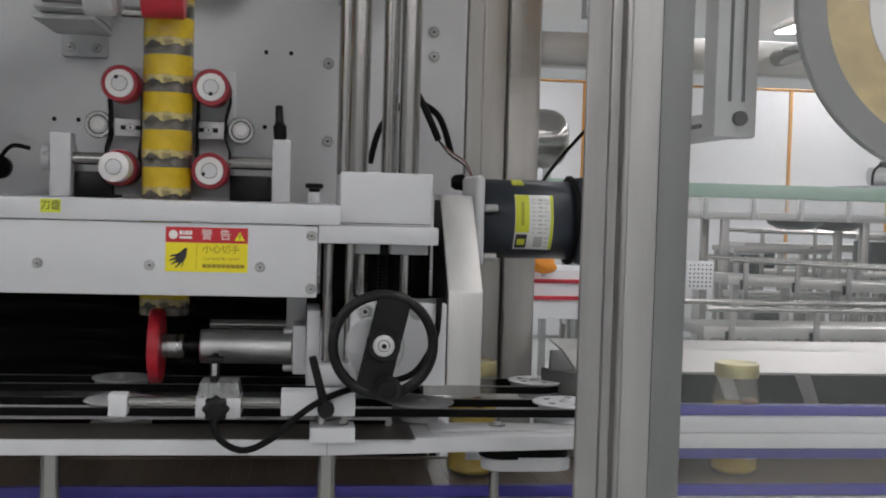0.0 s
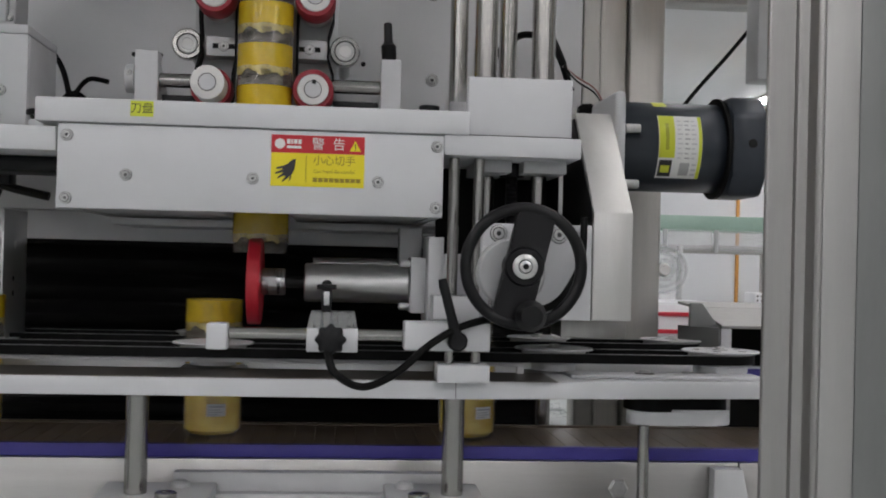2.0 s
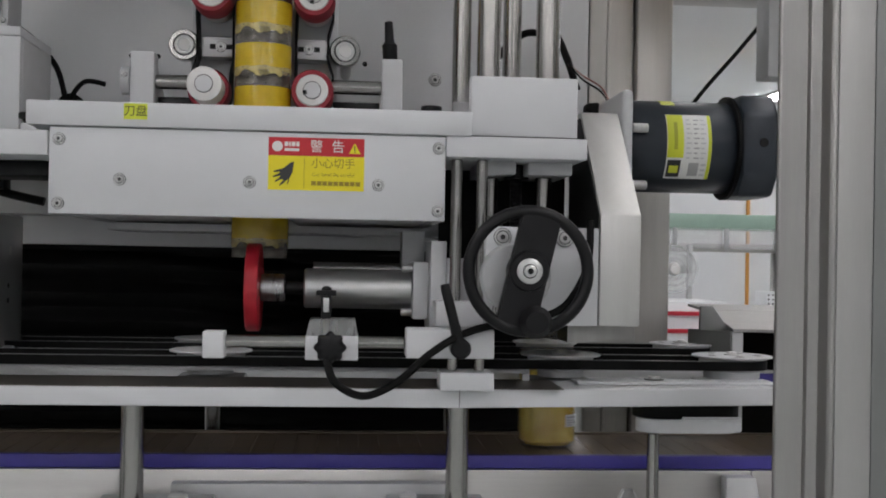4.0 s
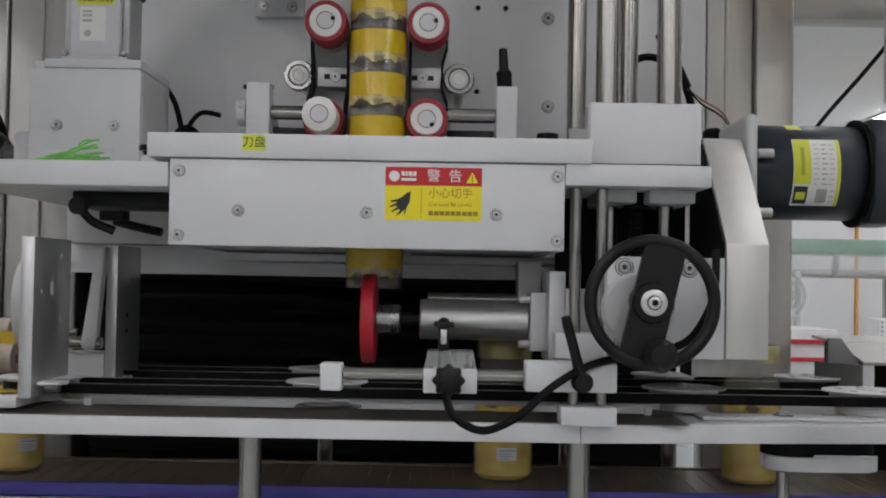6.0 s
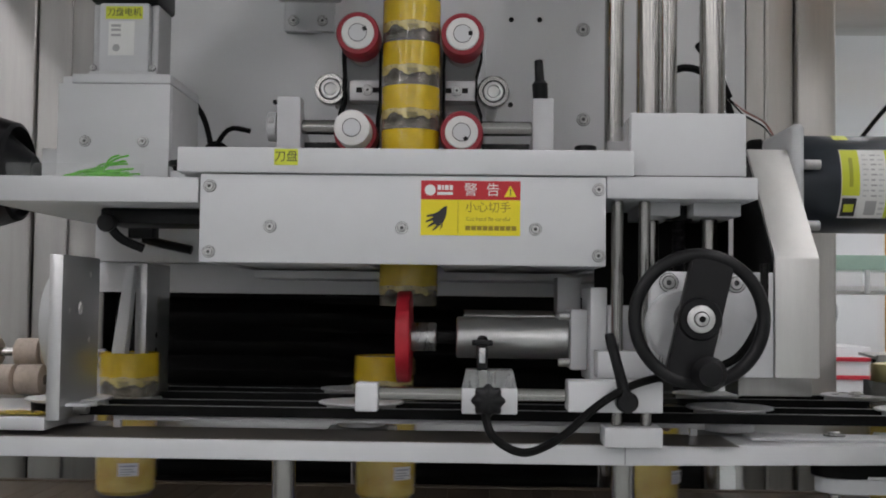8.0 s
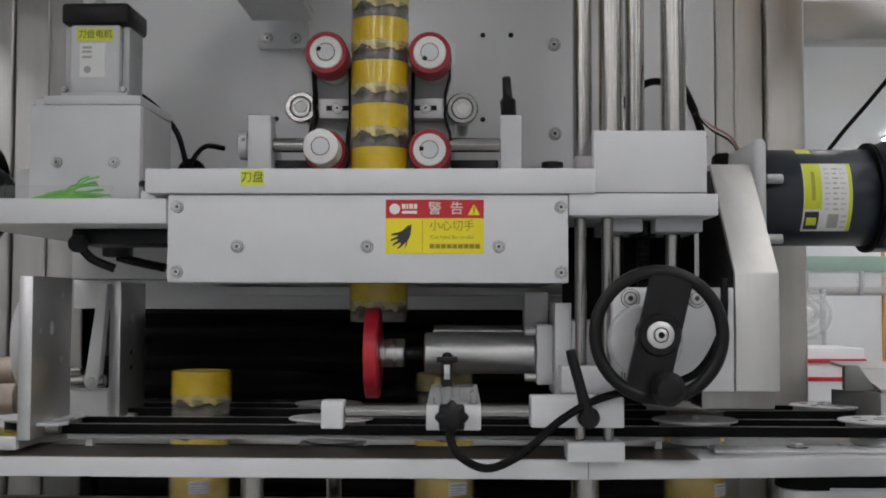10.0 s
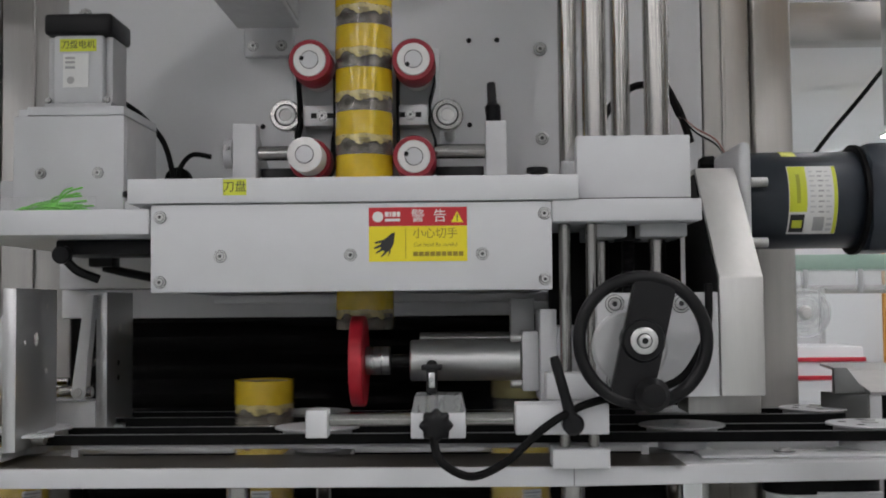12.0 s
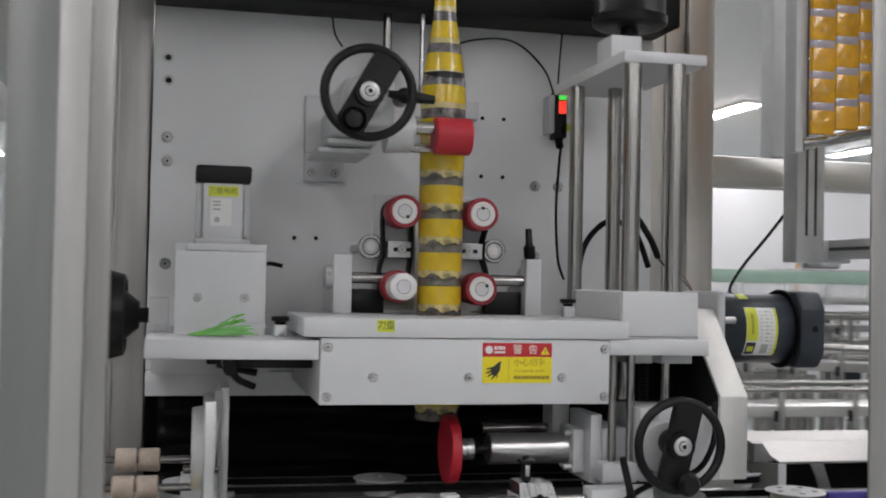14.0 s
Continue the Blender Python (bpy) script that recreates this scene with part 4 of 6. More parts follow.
handwheel("handwheel", "black spoked handwheel on the gearbox", (0.232, -0.05, 1.096), (0, -1, 0), 0.0495, 13, 0.02, -1.05, -6)

gd = thing("belt_guard", "brushed stainless sheet metal belt guard", "machine guard", (0.32, 0.05, 1.049))
prof = [(-0.008, 1.049), (-0.008, 1.146), (0.085, 1.246), (0.14, 1.246), (0.14, 1.049)]
part("shell", prism(prof, "x", 0.301, 0.337, 0.0015), GUARDS, gd)
# Black sheet draws the shaded gap left of the guard.
part("left_gap_shade", prism([(-0.004, 1.053), (-0.004, 1.146), (0.084, 1.24), (0.13, 1.24), (0.13, 1.053)], "x", 0.2997, 0.3008, 0), DARK, gd, "black sheet standing in for the shaded gap", False)
screw(0.337, 0.02, 1.12, 0.004, gd, (1, 0, 0))
gb = thing("guard_foot", "aluminium foot block under the guard", "block", (0.32, 0.06, 1.03))
part("block", box(0.283, 0.345, 0.04, 0.09, 1.0305, 1.0485, 0.001), STEEL, gb)

# Added black sheet paints the shaded space under the right shelf.
ic = thing("dark_gap_sheet", "added black sheet for the shaded gap behind the lifting unit", "cover sheet", (0.235, 0.14, 1.05))
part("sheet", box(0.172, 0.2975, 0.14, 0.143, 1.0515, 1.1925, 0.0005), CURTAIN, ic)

# drive motor
MY, MZ = 0.139, 1.2205
mo = thing("drive_motor", "dark grey gear motor with a black fan cap", "electric motor", (0.43, MY, MZ - 0.046))
mflange = part("flange", box(0.339, 0.3502, MY - 0.063, MY + 0.046, MZ - 0.052, MZ + 0.048, 0.006, None, 3), ALU, mo, "light grey square flange")
part("body", lathe([(0, 0.044), (0.002, 0.0455), (0.106, 0.0455), (0.108, 0.044)], (0.3505, MY, MZ), (1, 0, 0), 56), MOTOR, mo)
fcap = part("fan_cap", prism([(MY + u, MZ + v) for u, v in ((-0.05, -0.03), (-0.05, 0.03), (-0.034, 0.05), (0.034, 0.05), (0.05, 0.03), (0.05, -0.03), (0.034, -0.05), (-0.034, -0.05))], "x", 0.4607, 0.497, 0.005), MOTOR, mo, "dark grey fan cap with chamfered corners")
part("band", lathe([(0, 0.0468), (0, 0.0518), (0.0035, 0.0518), (0.0035, 0.0468)], (0.457, MY, MZ), (1, 0, 0), 56), RUBBER, mo)
part("cap_hole", lathe([(0.0004, 0.0045), (0.0008, 0.004), (0.0005, 0)], (0.4815, MY - 0.0505, MZ + 0.002), (0, -1, 0), 16), DARK, fcap)
for dy, dz in ((-0.056, 0.012), (-0.053, -0.042), (0.037, 0.037), (0.037, -0.037)):
    part("bolt", cyl((0.3505, MY + dy, MZ + dz), (0.3655, MY + dy, MZ + dz), 0.0045, 16), SCREW, mflange)


def curved_patch(x0, x1, a0, a1, r, n=14):
    """A label wrapped on the motor, between two angles round its axis."""
    bm = bmesh.new()
    rows = []
    for a in np.linspace(a0, a1, n):
        c, s = math.cos(radians(a)), math.sin(radians(a))
        rows.append([bm.verts.new((x, MY - r * c, MZ + r * s)) for x in (x0, x1)])
    for p, q in zip(rows, rows[1:]):
        bm.faces.new((p[0], p[1], q[1], q[0]))
    return bm


ml = thing("rating_label", "white and lime rating label wrapped on the motor", "label", (0.42, MY - 0.0455, MZ))
part("paper", curved_patch(0.3875, 0.4315, -47, 38, 0.0457), PAPER, ml)
part("lime_field", curved_patch(0.388, 0.404, -18, 37.5, 0.0459), LIME, ml)
part("lime_edge", curved_patch(0.428, 0.4313, -46.5, 37.5, 0.0459), LIME, ml)
part("black_field", curved_patch(0.389, 0.402, -44, -21, 0.0459), INK, ml)
part("lime_badge", curved_patch(0.391, 0.4, -38, -28, 0.0461, 6), LIME, ml)
part("code_field", curved_patch(0.41, 0.42, -42, -24, 0.0459), GREY, ml)
for k in range(9):
    for j, x in enumerate((0.4067, 0.414, 0.4207)):
        part("writing_bar", curved_patch(x, x + 0.0035 + 0.0018 * ((k + j) % 2), -19 + k * 6, -17.2 + k * 6, 0.0459, 4), PALE if j != 1 else GREY, ml)
for k in range(3):
    part("writing_bar", curved_patch(0.422, 0.4268, -42 + k * 7, -39 + k * 7, 0.0459, 4), PALE, ml)
part("writing_bar", curved_patch(0.3945, 0.398, -8, 26, 0.0461, 8), OLIVE, ml)
st = thing("top_tag", "small lime tag on the motor", "label", (0.4, MY, MZ + 0.046))
part("paper", curved_patch(0.387, 0.4005, 58, 82, 0.0458), LIME, st)


def cable(points, r, material, label, steps=8):
    th = thing("cable", label, "cable", points[0])
    part("wire", sweep(smooth_path(points, steps), r), material, th)


cable([(0.285, 0.22, 1.37), (0.292, 0.21, 1.355), (0.301, 0.2, 1.334), (0.311, 0.2, 1.312)], 0.0045, RUBBER, "black cable sheath above the motor")
for k, m_ in enumerate((RUBBER, WHITE, PADW)):
    cable([(0.311, 0.2 + 0.001 * k, 1.312), (0.325, 0.195, 1.295 + 0.0018 * k), (0.343, 0.185, 1.281 + 0.002 * k), (0.351, 0.17, 1.262)], 0.0012, m_, "thin coloured motor wire beside the gland", 5)
cable([(0.44, 0.19, 1.255), (0.458, 0.28, 1.268), (0.487, 0.3, 1.303), (0.53, 0.3, 1.353), (0.57, 0.3, 1.405), (0.61, 0.32, 1.47)], 0.0024, RUBBER, "black cable rising from the motor")
gl = thing("cable_gland", "black rubber cable gland", "cable gland", (0.34, 0.17, 1.262))
part("gland", lathe([(0, 0.006), (0.004, 0.009), (0.014, 0.01), (0.018, 0.006)], (0.328, 0.2, 1.262), (1, 0, 0), 20), RUBBER, gl)
cable([(-0.285, 0.3, 1.352), (-0.262, 0.3, 1.335), (-0.238, 0.3, 1.305), (-0.2265, 0.3, 1.262)], 0.0032, RUBBER, "black motor cable on the back plate")
cable([(-0.224, 0.3, 1.262), (-0.22, 0.3, 1.279), (-0.207, 0.3, 1.2925), (-0.186, 0.3, 1.29)], 0.0028, RUBBER, "black cable on the slab")
dg = thing("cable_grommet", "round black rubber cable grommet", "grommet", (-0.226, 0.3, 1.25))
part("ring", lathe([(0, 0.008), (0, 0.0145), (0.012, 0.0145), (0.014, 0.008)], (-0.226, 0.31, 1.266), (0, 1, 0), 24), RUBBER, dg)
cable([(0.21, 0.31, 1.5), (0.21, 0.325, 1.45), (0.208, 0.33, 1.38), (0.212, 0.33, 1.31), (0.22, 0.325, 1.28)], 0.002, RUBBER, "black sensor cable hanging on the plate")
cable([(0.235, 0.31, 1.285), (0.25, 0.315, 1.335), (0.285, 0.315, 1.366), (0.322, 0.31, 1.35), (0.34, 0.3, 1.3)], 0.0042, RUBBER, "black cable arching behind the rods")
cable([(0.2, 0.32, 1.54), (0.185, 0.33, 1.585), (0.14, 0.335, 1.622), (0.08, 0.335, 1.62), (0.03, 0.335, 1.6)], 0.0014, DARK, "thin dark wire on the plate")
cable([(0.203, 0.32, 1.54), (0.209, 0.33, 1.59), (0.214, 0.335, 1.638)], 0.0013, DARK, "thin dark wire on the plate")
cable([(-0.122, 0.335, 1.638), (-0.118, 0.335, 1.615), (-0.107, 0.335, 1.598)], 0.0013, DARK, "thin dark wire on the plate")

se = thing("film_sensor", "small photoelectric sensor with green and red lights", "sensor", (0.209, 0.32, 1.5))
part("body", box(0.2, 0.216, 0.312, 0.344, 1.483, 1.551, 0.002), BLACK, se)
part("green_light", box(0.2035, 0.2145, 0.3105, 0.3117, 1.538, 1.5505, 0.0004), LEDG, se, "lit green indicator")
part("red_light", box(0.2035, 0.2145, 0.3105, 0.3117, 1.518, 1.536, 0.0004), LEDR, se, "lit red indicator")
part("bracket", box(0.19, 0.1995, 0.316, 0.344, 1.49, 1.545, 0.002), ALU2, se)
part("boot", cyl((0.209, 0.32, 1.47), (0.208, 0.325, 1.4828), 0.0055), RUBBER, se)

# ---- upper gearbox with handwheel and red guide roller ----
ug = thing("upper_gearbox", "cast aluminium gearbox bolted to the plate", "gearbox", (-0.12, 0.2, 1.43))
part("body", box(-0.146, -0.086, 0.025, 0.2, 1.447, 1.503, 0.009, None, 3), CAST, ug)
part("neck", lathe([(0, 0.02), (0.004, 0.024), (0.03, 0.024), (0.04, 0.02)], (-0.126, -0.015, 1.476), (0, 1, 0), 32), CAST, ug)
part("snout", lathe([(0, 0.026), (0.03, 0.024), (0.034, 0.02), (0.034, 0)], (-0.0848, 0.1, 1.452), (1, 0, 0), 32), CAST, ug)
for k in range(2):
    part("rib", box(-0.157 + 0.008 * k, -0.088, 0.17 - 0.03 * k, 0.3, 1.432 + 0.0078 * k, 1.4385 + 0.0078 * k, 0.002), CAST, ug)
part("rib", box(-0.135, -0.095, 0.2003, 0.3355, 1.45, 1.498, 0.004), CAST, ug)
part("wall_plate", box(-0.157, -0.1, 0.336, 0.3445, 1.4475, 1.528, 0.003), ALU, ug)
part("foot_plate", box(-0.157, -0.1, 0.333, 0.3445, 1.4085, 1.447, 0.003), ALU, ug)
screw(-0.146, 0.333, 1.4205, 0.0062, ug)
screw(-0.1135, 0.333, 1.4205, 0.0062, ug)
handwheel("handwheel", "black spoked handwheel on the cast gearbox", (-0.126, -0.03, 1.476), (0, -1, 0), 0.048, 29, 0.012, -0.95)
gr = thing("guide_roller", "red urethane guide roller on polished shafts", "guide roller", (0, 0.098, 1.449))
part("tyre", lathe([(0, 0.008), (0, 0.021), (0.0015, 0.0225), (0.0435, 0.0225), (0.045, 0.021), (0.045, 0.008)], (-0.0255, 0.098, 1.4495), (1, 0, 0), 44), REDW, gr)
part("shaft", cyl((-0.0505, 0.098, 1.458), (-0.0256, 0.098, 1.458), 0.0085), CHROME, gr)
part("shaft", cyl((-0.0505, 0.12, 1.436), (-0.0256, 0.12, 1.436), 0.006), CHROME, gr)
ll = thing("clamp_lever", "black plastic clamping lever on the gearbox", "clamp lever", (-0.08, 0.0, 1.478))
part("hub", cyl((-0.083, -0.012, 1.478), (-0.083, 0.0195, 1.478), 0.009), BLACK, ll)
part("grip", lathe([(-0.018, 0.004), (0, 0.006), (0.01, 0.0068), (0.034, 0.005), (0.036, 0.0)], (-0.083, -0.008, 1.478), (1, 0, -0.08), 16), BLACK, ll)
fb = thing("film_bracket", "light grey aluminium film guide bracket", "bracket", (0.01, 0.3, 1.497))
part("bar", box(-0.059, 0.079, 0.285, 0.3445, 1.499, 1.524, 0.0015), ALU, fb)
rod(-0.05, 0.3, 1.5245, 1.641, 0.0062)
rod(0.041, 0.3, 1.5245, 1.641, 0.0062)
rod(-0.003, 0.29, 1.5245, 1.641, 0.004, ROUGHSTEEL)

# ---- side grip belts, pulleys and their table ----
tbl = thing("grip_table", "light grey aluminium plates carrying the grip belts", "machine table", (0, 0.05, 0.98))
front = [(-0.46, -0.02), (0.18, -0.02), (0.48, 0.012), (0.48, 0.06), (-0.46, 0.06)]
part("front_plate", prism(front, "z", 0.979, 0.9945, 0.001), ALU, tbl)
back = [(-0.46, 0.195), (0.48, 0.195), (0.48, 0.32), (-0.46, 0.32)]
part("rear_plate", prism(back, "z", 0.979, 0.9945, 0.001), PLATE, tbl)
# Thin layer makes the front plate's top darker than its edge.
part("top_layer", box(-0.455, 0.27, -0.0175, 0.0595, 0.9947, 0.9952, 0), TOPD, tbl, "thin dark stained layer on the plate top", False)
part("cover_strip", box(0.29, 0.474, 0.022, 0.0595, 0.9948, 0.9975, 0.0008), ALU, tbl, "bright cover strip")
part("belt_rail", box(-0.25, 0.25, 0.047, 0.053, 1.0018, 1.0062, 0.0008), ALU, tbl, "bright belt support rail")
for x in (-0.247, 0.247):
    part("rail_block", box(x - 0.003, x + 0.003, 0.047, 0.053, 0.9955, 1.0016, 0), ALU2, tbl, "", False)
for x in (-0.298, -0.039, 0.2835, 0.448):
    part("pulley_bracket", box(x - 0.03, x + 0.03, 0.0605, 0.105, 0.979, 0.9945, 0.001), ALU2, tbl)
part("seam", box(0.1795, 0.1801, -0.0203, -0.0199, 0.9795, 0.994, 0), SHADE, tbl, "dark joint line", False)
screw(0.365, 0.045, 0.9975, 0.009, tbl, (0, 0, 1))


def pulley(x, y, r, hubr, bright):
    th = thing("belt_pulley", "aluminium grip belt pulley" + (" with drilled holes" if bright else ""), "pulley", (x, y, 0.995), "grip belt pulleys")
    part("hub", cyl((x, y, 0.9972), (x, y, 1.0042), hubr, 32), ALU, th)
    part("drum", cyl((x, y, 1.0045), (x, y, 1.0165), 0.0305, 40), ALU2, th)
    fl_ = part("flange", cyl((x, y, 1.0167), (x, y, 1.0185), r, 48, 0.0006), ALU, th)
    part("bolt", lathe([(0, 0.0075), (0.001, 0.0075), (0.0015, 0.005), (0.003, 0.0045), (0.003, 0)], (x, y, 1.0186), (0, 0, 1), 16), SCREW, th)
    if bright:
        for k in range(5):
            a = 2 * math.pi * k / 5
            part("hole", lathe([(0.0002, 0.004), (0.0004, 0.0036), (0.0003, 0)], (x + 0.62 * r * math.cos(a), y + 0.62 * r * math.sin(a), 1.0185), (0, 0, 1), 14), DARK, fl_, "drilled hole")
    return th


PULLEYS = []
for px_, bright in ((-0.298, False), (-0.039, False), (0.2835, False), (0.448, True)):
    PULLEYS.append((pulley(px_, 0.075, 0.0375, 0.021 if bright is False else 0.026, bright), px_, 0.075, -1, 0.0345))
for px_, bright in ((-0.3, False), (-0.06, False), (0.295, False), (0.444, True)):
    PULLEYS.append((pulley(px_, 0.225, 0.0345, 0.021, bright), px_, 0.225, 1, 0.0345))


def grip_belt(x0, x1, yc, r=0.0325):
    """A flat belt standing on edge round its end pulleys."""
    pts = [(x1 + r * math.sin(a), yc + r * math.cos(a)) for a in np.linspace(0, math.pi, 16)] + [(x0 - r * math.sin(a), yc - r * math.cos(a)) for a in np.linspace(0, math.pi, 16)]
    bm = ribbon(pts[::-1], 1.0062, 1.0148, 0.0035)
    for v in bm.verts:
        v.co.y, v.co.z = v.co.z, v.co.y
    th = thing("grip_belt", "black rubber belt gripping the jars", "belt", ((x0 + x1) / 2, yc, 1.005), "grip belts")
    part("band", bm, RUBBER, th)
    # Grey strip paints the light caught along the belt's top edge.
    bm = ribbon(pts[::-1], 1.01485, 1.0152, 0.0034)
    for v in bm.verts:
        v.co.y, v.co.z = v.co.z, v.co.y
    part("lit_top_edge", bm, GASKET, th, "grey strip painting the lit upper edge")


grip_belt(-0.298, 0.448, 0.075)
grip_belt(-0.3, 0.444, 0.225)

# posts below the table with their base blocks
for x, y in ((-0.0945, 0.0), (0.1805, 0.0), (-0.36, 0.0), (-0.06, 0.28), (0.2, 0.28), (0.31, 0.28)):
    rod(x, y, 0.892 if y < 0.1 else 0.7, 0.9788, 0.0098)
bs = thing("post_base", "light grey aluminium base for the table posts", "machine base", (0.04, 0, 0.85))
for x0, x1 in ((-0.128, -0.03), (0.122, 0.208)):
    part("block", box(x0, x1, -0.03, 0.05, 0.874, 0.892, 0.0015), ALU2, bs)
    part("cap_screw", lathe([(0, 0.0095), (0.004, 0.0095), (0.005, 0.0085), (0.005, 0.005), (0.001, 0.0048), (0.001, 0)], (-0.066 if x0 < 0 else 0.15, -0.018, 0.892), (0, 0, 1), 24), CHROME, bs, "bright socket cap screw")
part("plate", box(-0.132, 0.212, -0.03, 0.05, 0.8, 0.8735, 0.0015), ALU2, bs)
corners = [(-0.124 + 0.008 * (1 - math.cos(a)) - 0.008, 0.8655 + 0.008 * math.sin(a)) for a in np.linspace(0, math.pi / 2, 6)] + [(0.2 + 0.008 * math.sin(a), 0.8655 + 0.008 * math.cos(a)) for a in np.linspace(0, math.pi / 2, 6)]
part("front_plate", prism(corners + [(0.208, 0.8), (-0.132, 0.8)], "y", -0.045, -0.0305, 0.001), ALU, bs, "light grey front plate with rounded corners")
for x in (-0.08, 0.158):
    screw(x, -0.045, 0.856, 0.006, bs)
for x in (-0.06, 0.14):
    part("dome_bolt", lathe([(0, 0.009), (0.003, 0.0085), (0.0055, 0.005), (0.006, 0)], (x, 0.03, 0.892), (0, 0, 1), 20), ALU2, bs)
part("cross_tube", box(-0.07, 0.185, 0.055, 0.069, 0.8735, 0.9, 0.001), ALU2, bs)
part("cross_tube", box(-0.055, 0.17, 0.04, 0.0545, 0.86, 0.883, 0.001), ALU2, bs)
sf = thing("machine_stand", "stainless steel stand under the base", "machine stand", (0.04, 0, 0))
part("box", box(-0.396, 0.406, -0.05, 0.07, 0.03, 0.7995, 0.004), STEELH, sf)
part("leg", box(-0.395, 0.405, -0.04, 0.06, 0, 0.0295, 0.002), BLACK, sf)

dp = thing("belt_drive", "black drive block on an aluminium bar and post", "drive unit", (0.395, 0.03, 0.95))
def stadium(x0, x1, yc, r):
    return [(x0 + r - r * math.sin(a), yc - r * math.cos(a)) for a in np.linspace(0, math.pi, 12)] + [(x1 - r + r * math.sin(a), yc + r * math.cos(a)) for a in np.linspace(0, math.pi, 12)]


part("pad", prism(stadium(0.346, 0.444, 0.046, 0.024), "z", 0.9645, 0.9788, 0.0015), RUBBER, dp, "black rubber block with rounded ends")
part("bar", prism(stadium(0.348, 0.446, 0.042, 0.02), "z", 0.952, 0.964, 0.001), ALU, dp)
part("lip", box(0.385, 0.44, 0.0215, 0.024, 0.9642, 0.9668, 0.0005), ALU, dp)
part("post", cyl((0.361, 0.03, 0.88), (0.361, 0.03, 0.9518), 0.0055), CHROME, dp)
part("knob", lathe([(0, 0.008), (0.004, 0.011), (0.03, 0.011), (0.034, 0.007)], (0.361, 0.03, 0.846), (0, 0, 1), 14), BLACK, dp, "black knob")

# clamp bar with sensor in front of the belts
cb = thing("sensor_bar", "polished bar with aluminium clamp blocks", "clamp bar", (0.09, -0.025, 1.02))
part("end_block", box(-0.034, -0.0165, -0.034, -0.012, 1.02, 1.042, 0.0012), ALU, cb)
part("rod", cyl((-0.0163, -0.022, 1.0335), (0.1325, -0.022, 1.0335), 0.0052), CHROME, cb)
part("clamp", box(0.05, 0.0935, -0.036, 0.012, 1.0195, 1.0398, 0.001), ALU, cb)
bm = box(0.0505, 0.093, -0.0355, 0.0115, 1.04, 1.0525, 0)
for v in bm.verts:
    if v.co.z > 1.045:
        v.co.x, v.co.y = 0.0718 + (v.co.x - 0.0718) * 0.88, max(v.co.y, -0.024)
part("sloped_cap", bm, ROUGHSTEEL, cb, "bright sloped cap", False)
part("clamp", box(0.133, 0.2065, -0.038, -0.008, 1.0222, 1.0462, 0.0012), ALU, cb)
part("foot", box(0.162, 0.2072, -0.035, 0.0, 0.9948, 1.0102, 0.0012), ALU, cb)
for x in (0.173, 0.196):
    part("leg", cyl((x, -0.02, 1.0104), (x, -0.02, 1.022), 0.0045), CHROME, cb)
part("upper_block", box(0.16, 0.202, 0.0, 0.03, 1.0464, 1.068, 0.001), ALU, cb)
star = lathe([(0, 0.005), (0.004, 0.006), (0.005, 0.0105), (0.0075, 0.0122), (0.014, 0.0122), (0.017, 0.0095), (0.018, 0.006), (0.018, 0)], (0.0705, -0.0362, 1.031), (0, -1, 0), 42)
for v in star.verts:
    a = math.atan2(v.co.z - 1.031, v.co.x - 0.0705)
    f = 1 + 0.1 * math.cos(8 * a)
    v.co.x, v.co.z = 0.0705 + (v.co.x - 0.0705) * f, 1.031 + (v.co.z - 1.031) * f
part("knob", star, BLACK, cb, "black star knob")
sl = thing("jar_sensor", "small black optical sensor on the clamp", "sensor", (0.066, -0.01, 1.052))
part("body", box(0.0615, 0.0705, -0.012, 0.0, 1.0522, 1.076, 0.0015), BLACK, sl)
part("head", box(0.0575, 0.0745, -0.014, 0.002, 1.072, 1.0762, 0.001), BLACK, sl)
part("dome", lathe([(0, 0.0045), (0.002, 0.004), (0.0035, 0.002), (0.0038, 0)], (0.066, -0.006, 1.0763), (0, 0, 1), 16), DARK, sl, "dark lens")
part("window", box(0.0635, 0.0685, -0.0126, -0.0121, 1.058, 1.07, 0.0002), ROUGHSTEEL, sl)
lv = thing("clamp_lever", "black plastic clamping lever on the clamp bar", "clamp lever", (0.177, -0.045, 1.031))
part("hub", cyl((0.177, -0.055, 1.0315), (0.177, -0.0385, 1.0315), 0.0085, 24, 0.002), BLACK, lv)
part("grip", lathe([(0, 0.0055), (0.02, 0.0042), (0.048, 0.0042), (0.053, 0.0035), (0.053, 0)], (0.1765, -0.05, 1.033), (-0.27, -0.05, 1), 14), BLACK, lv)
cable([(0.068, -0.05, 1.021), (0.075, -0.058, 1.004), (0.098, -0.062, 0.9935), (0.125, -0.062, 1.005), (0.152, -0.058, 1.028), (0.178, -0.05, 1.043), (0.205, -0.035, 1.05), (0.235, -0.025, 1.054), (0.262, -0.028, 1.063), (0.277, -0.028, 1.08),
       (0.288, -0.022, 1.105), (0.291, -0.014, 1.14)], 0.0034, RUBBER, "black sensor cable looping in front of the table")

# ---- left stop plates ----
lp = thing("stop_plate", "upright aluminium plate with drilled holes", "machine plate", (-0.285, 0.08, 0.997))
part("plate", box(-0.2895, -0.278, -0.006, 0.088, 1.006, 1.142, 0.001), PLATE, lp)
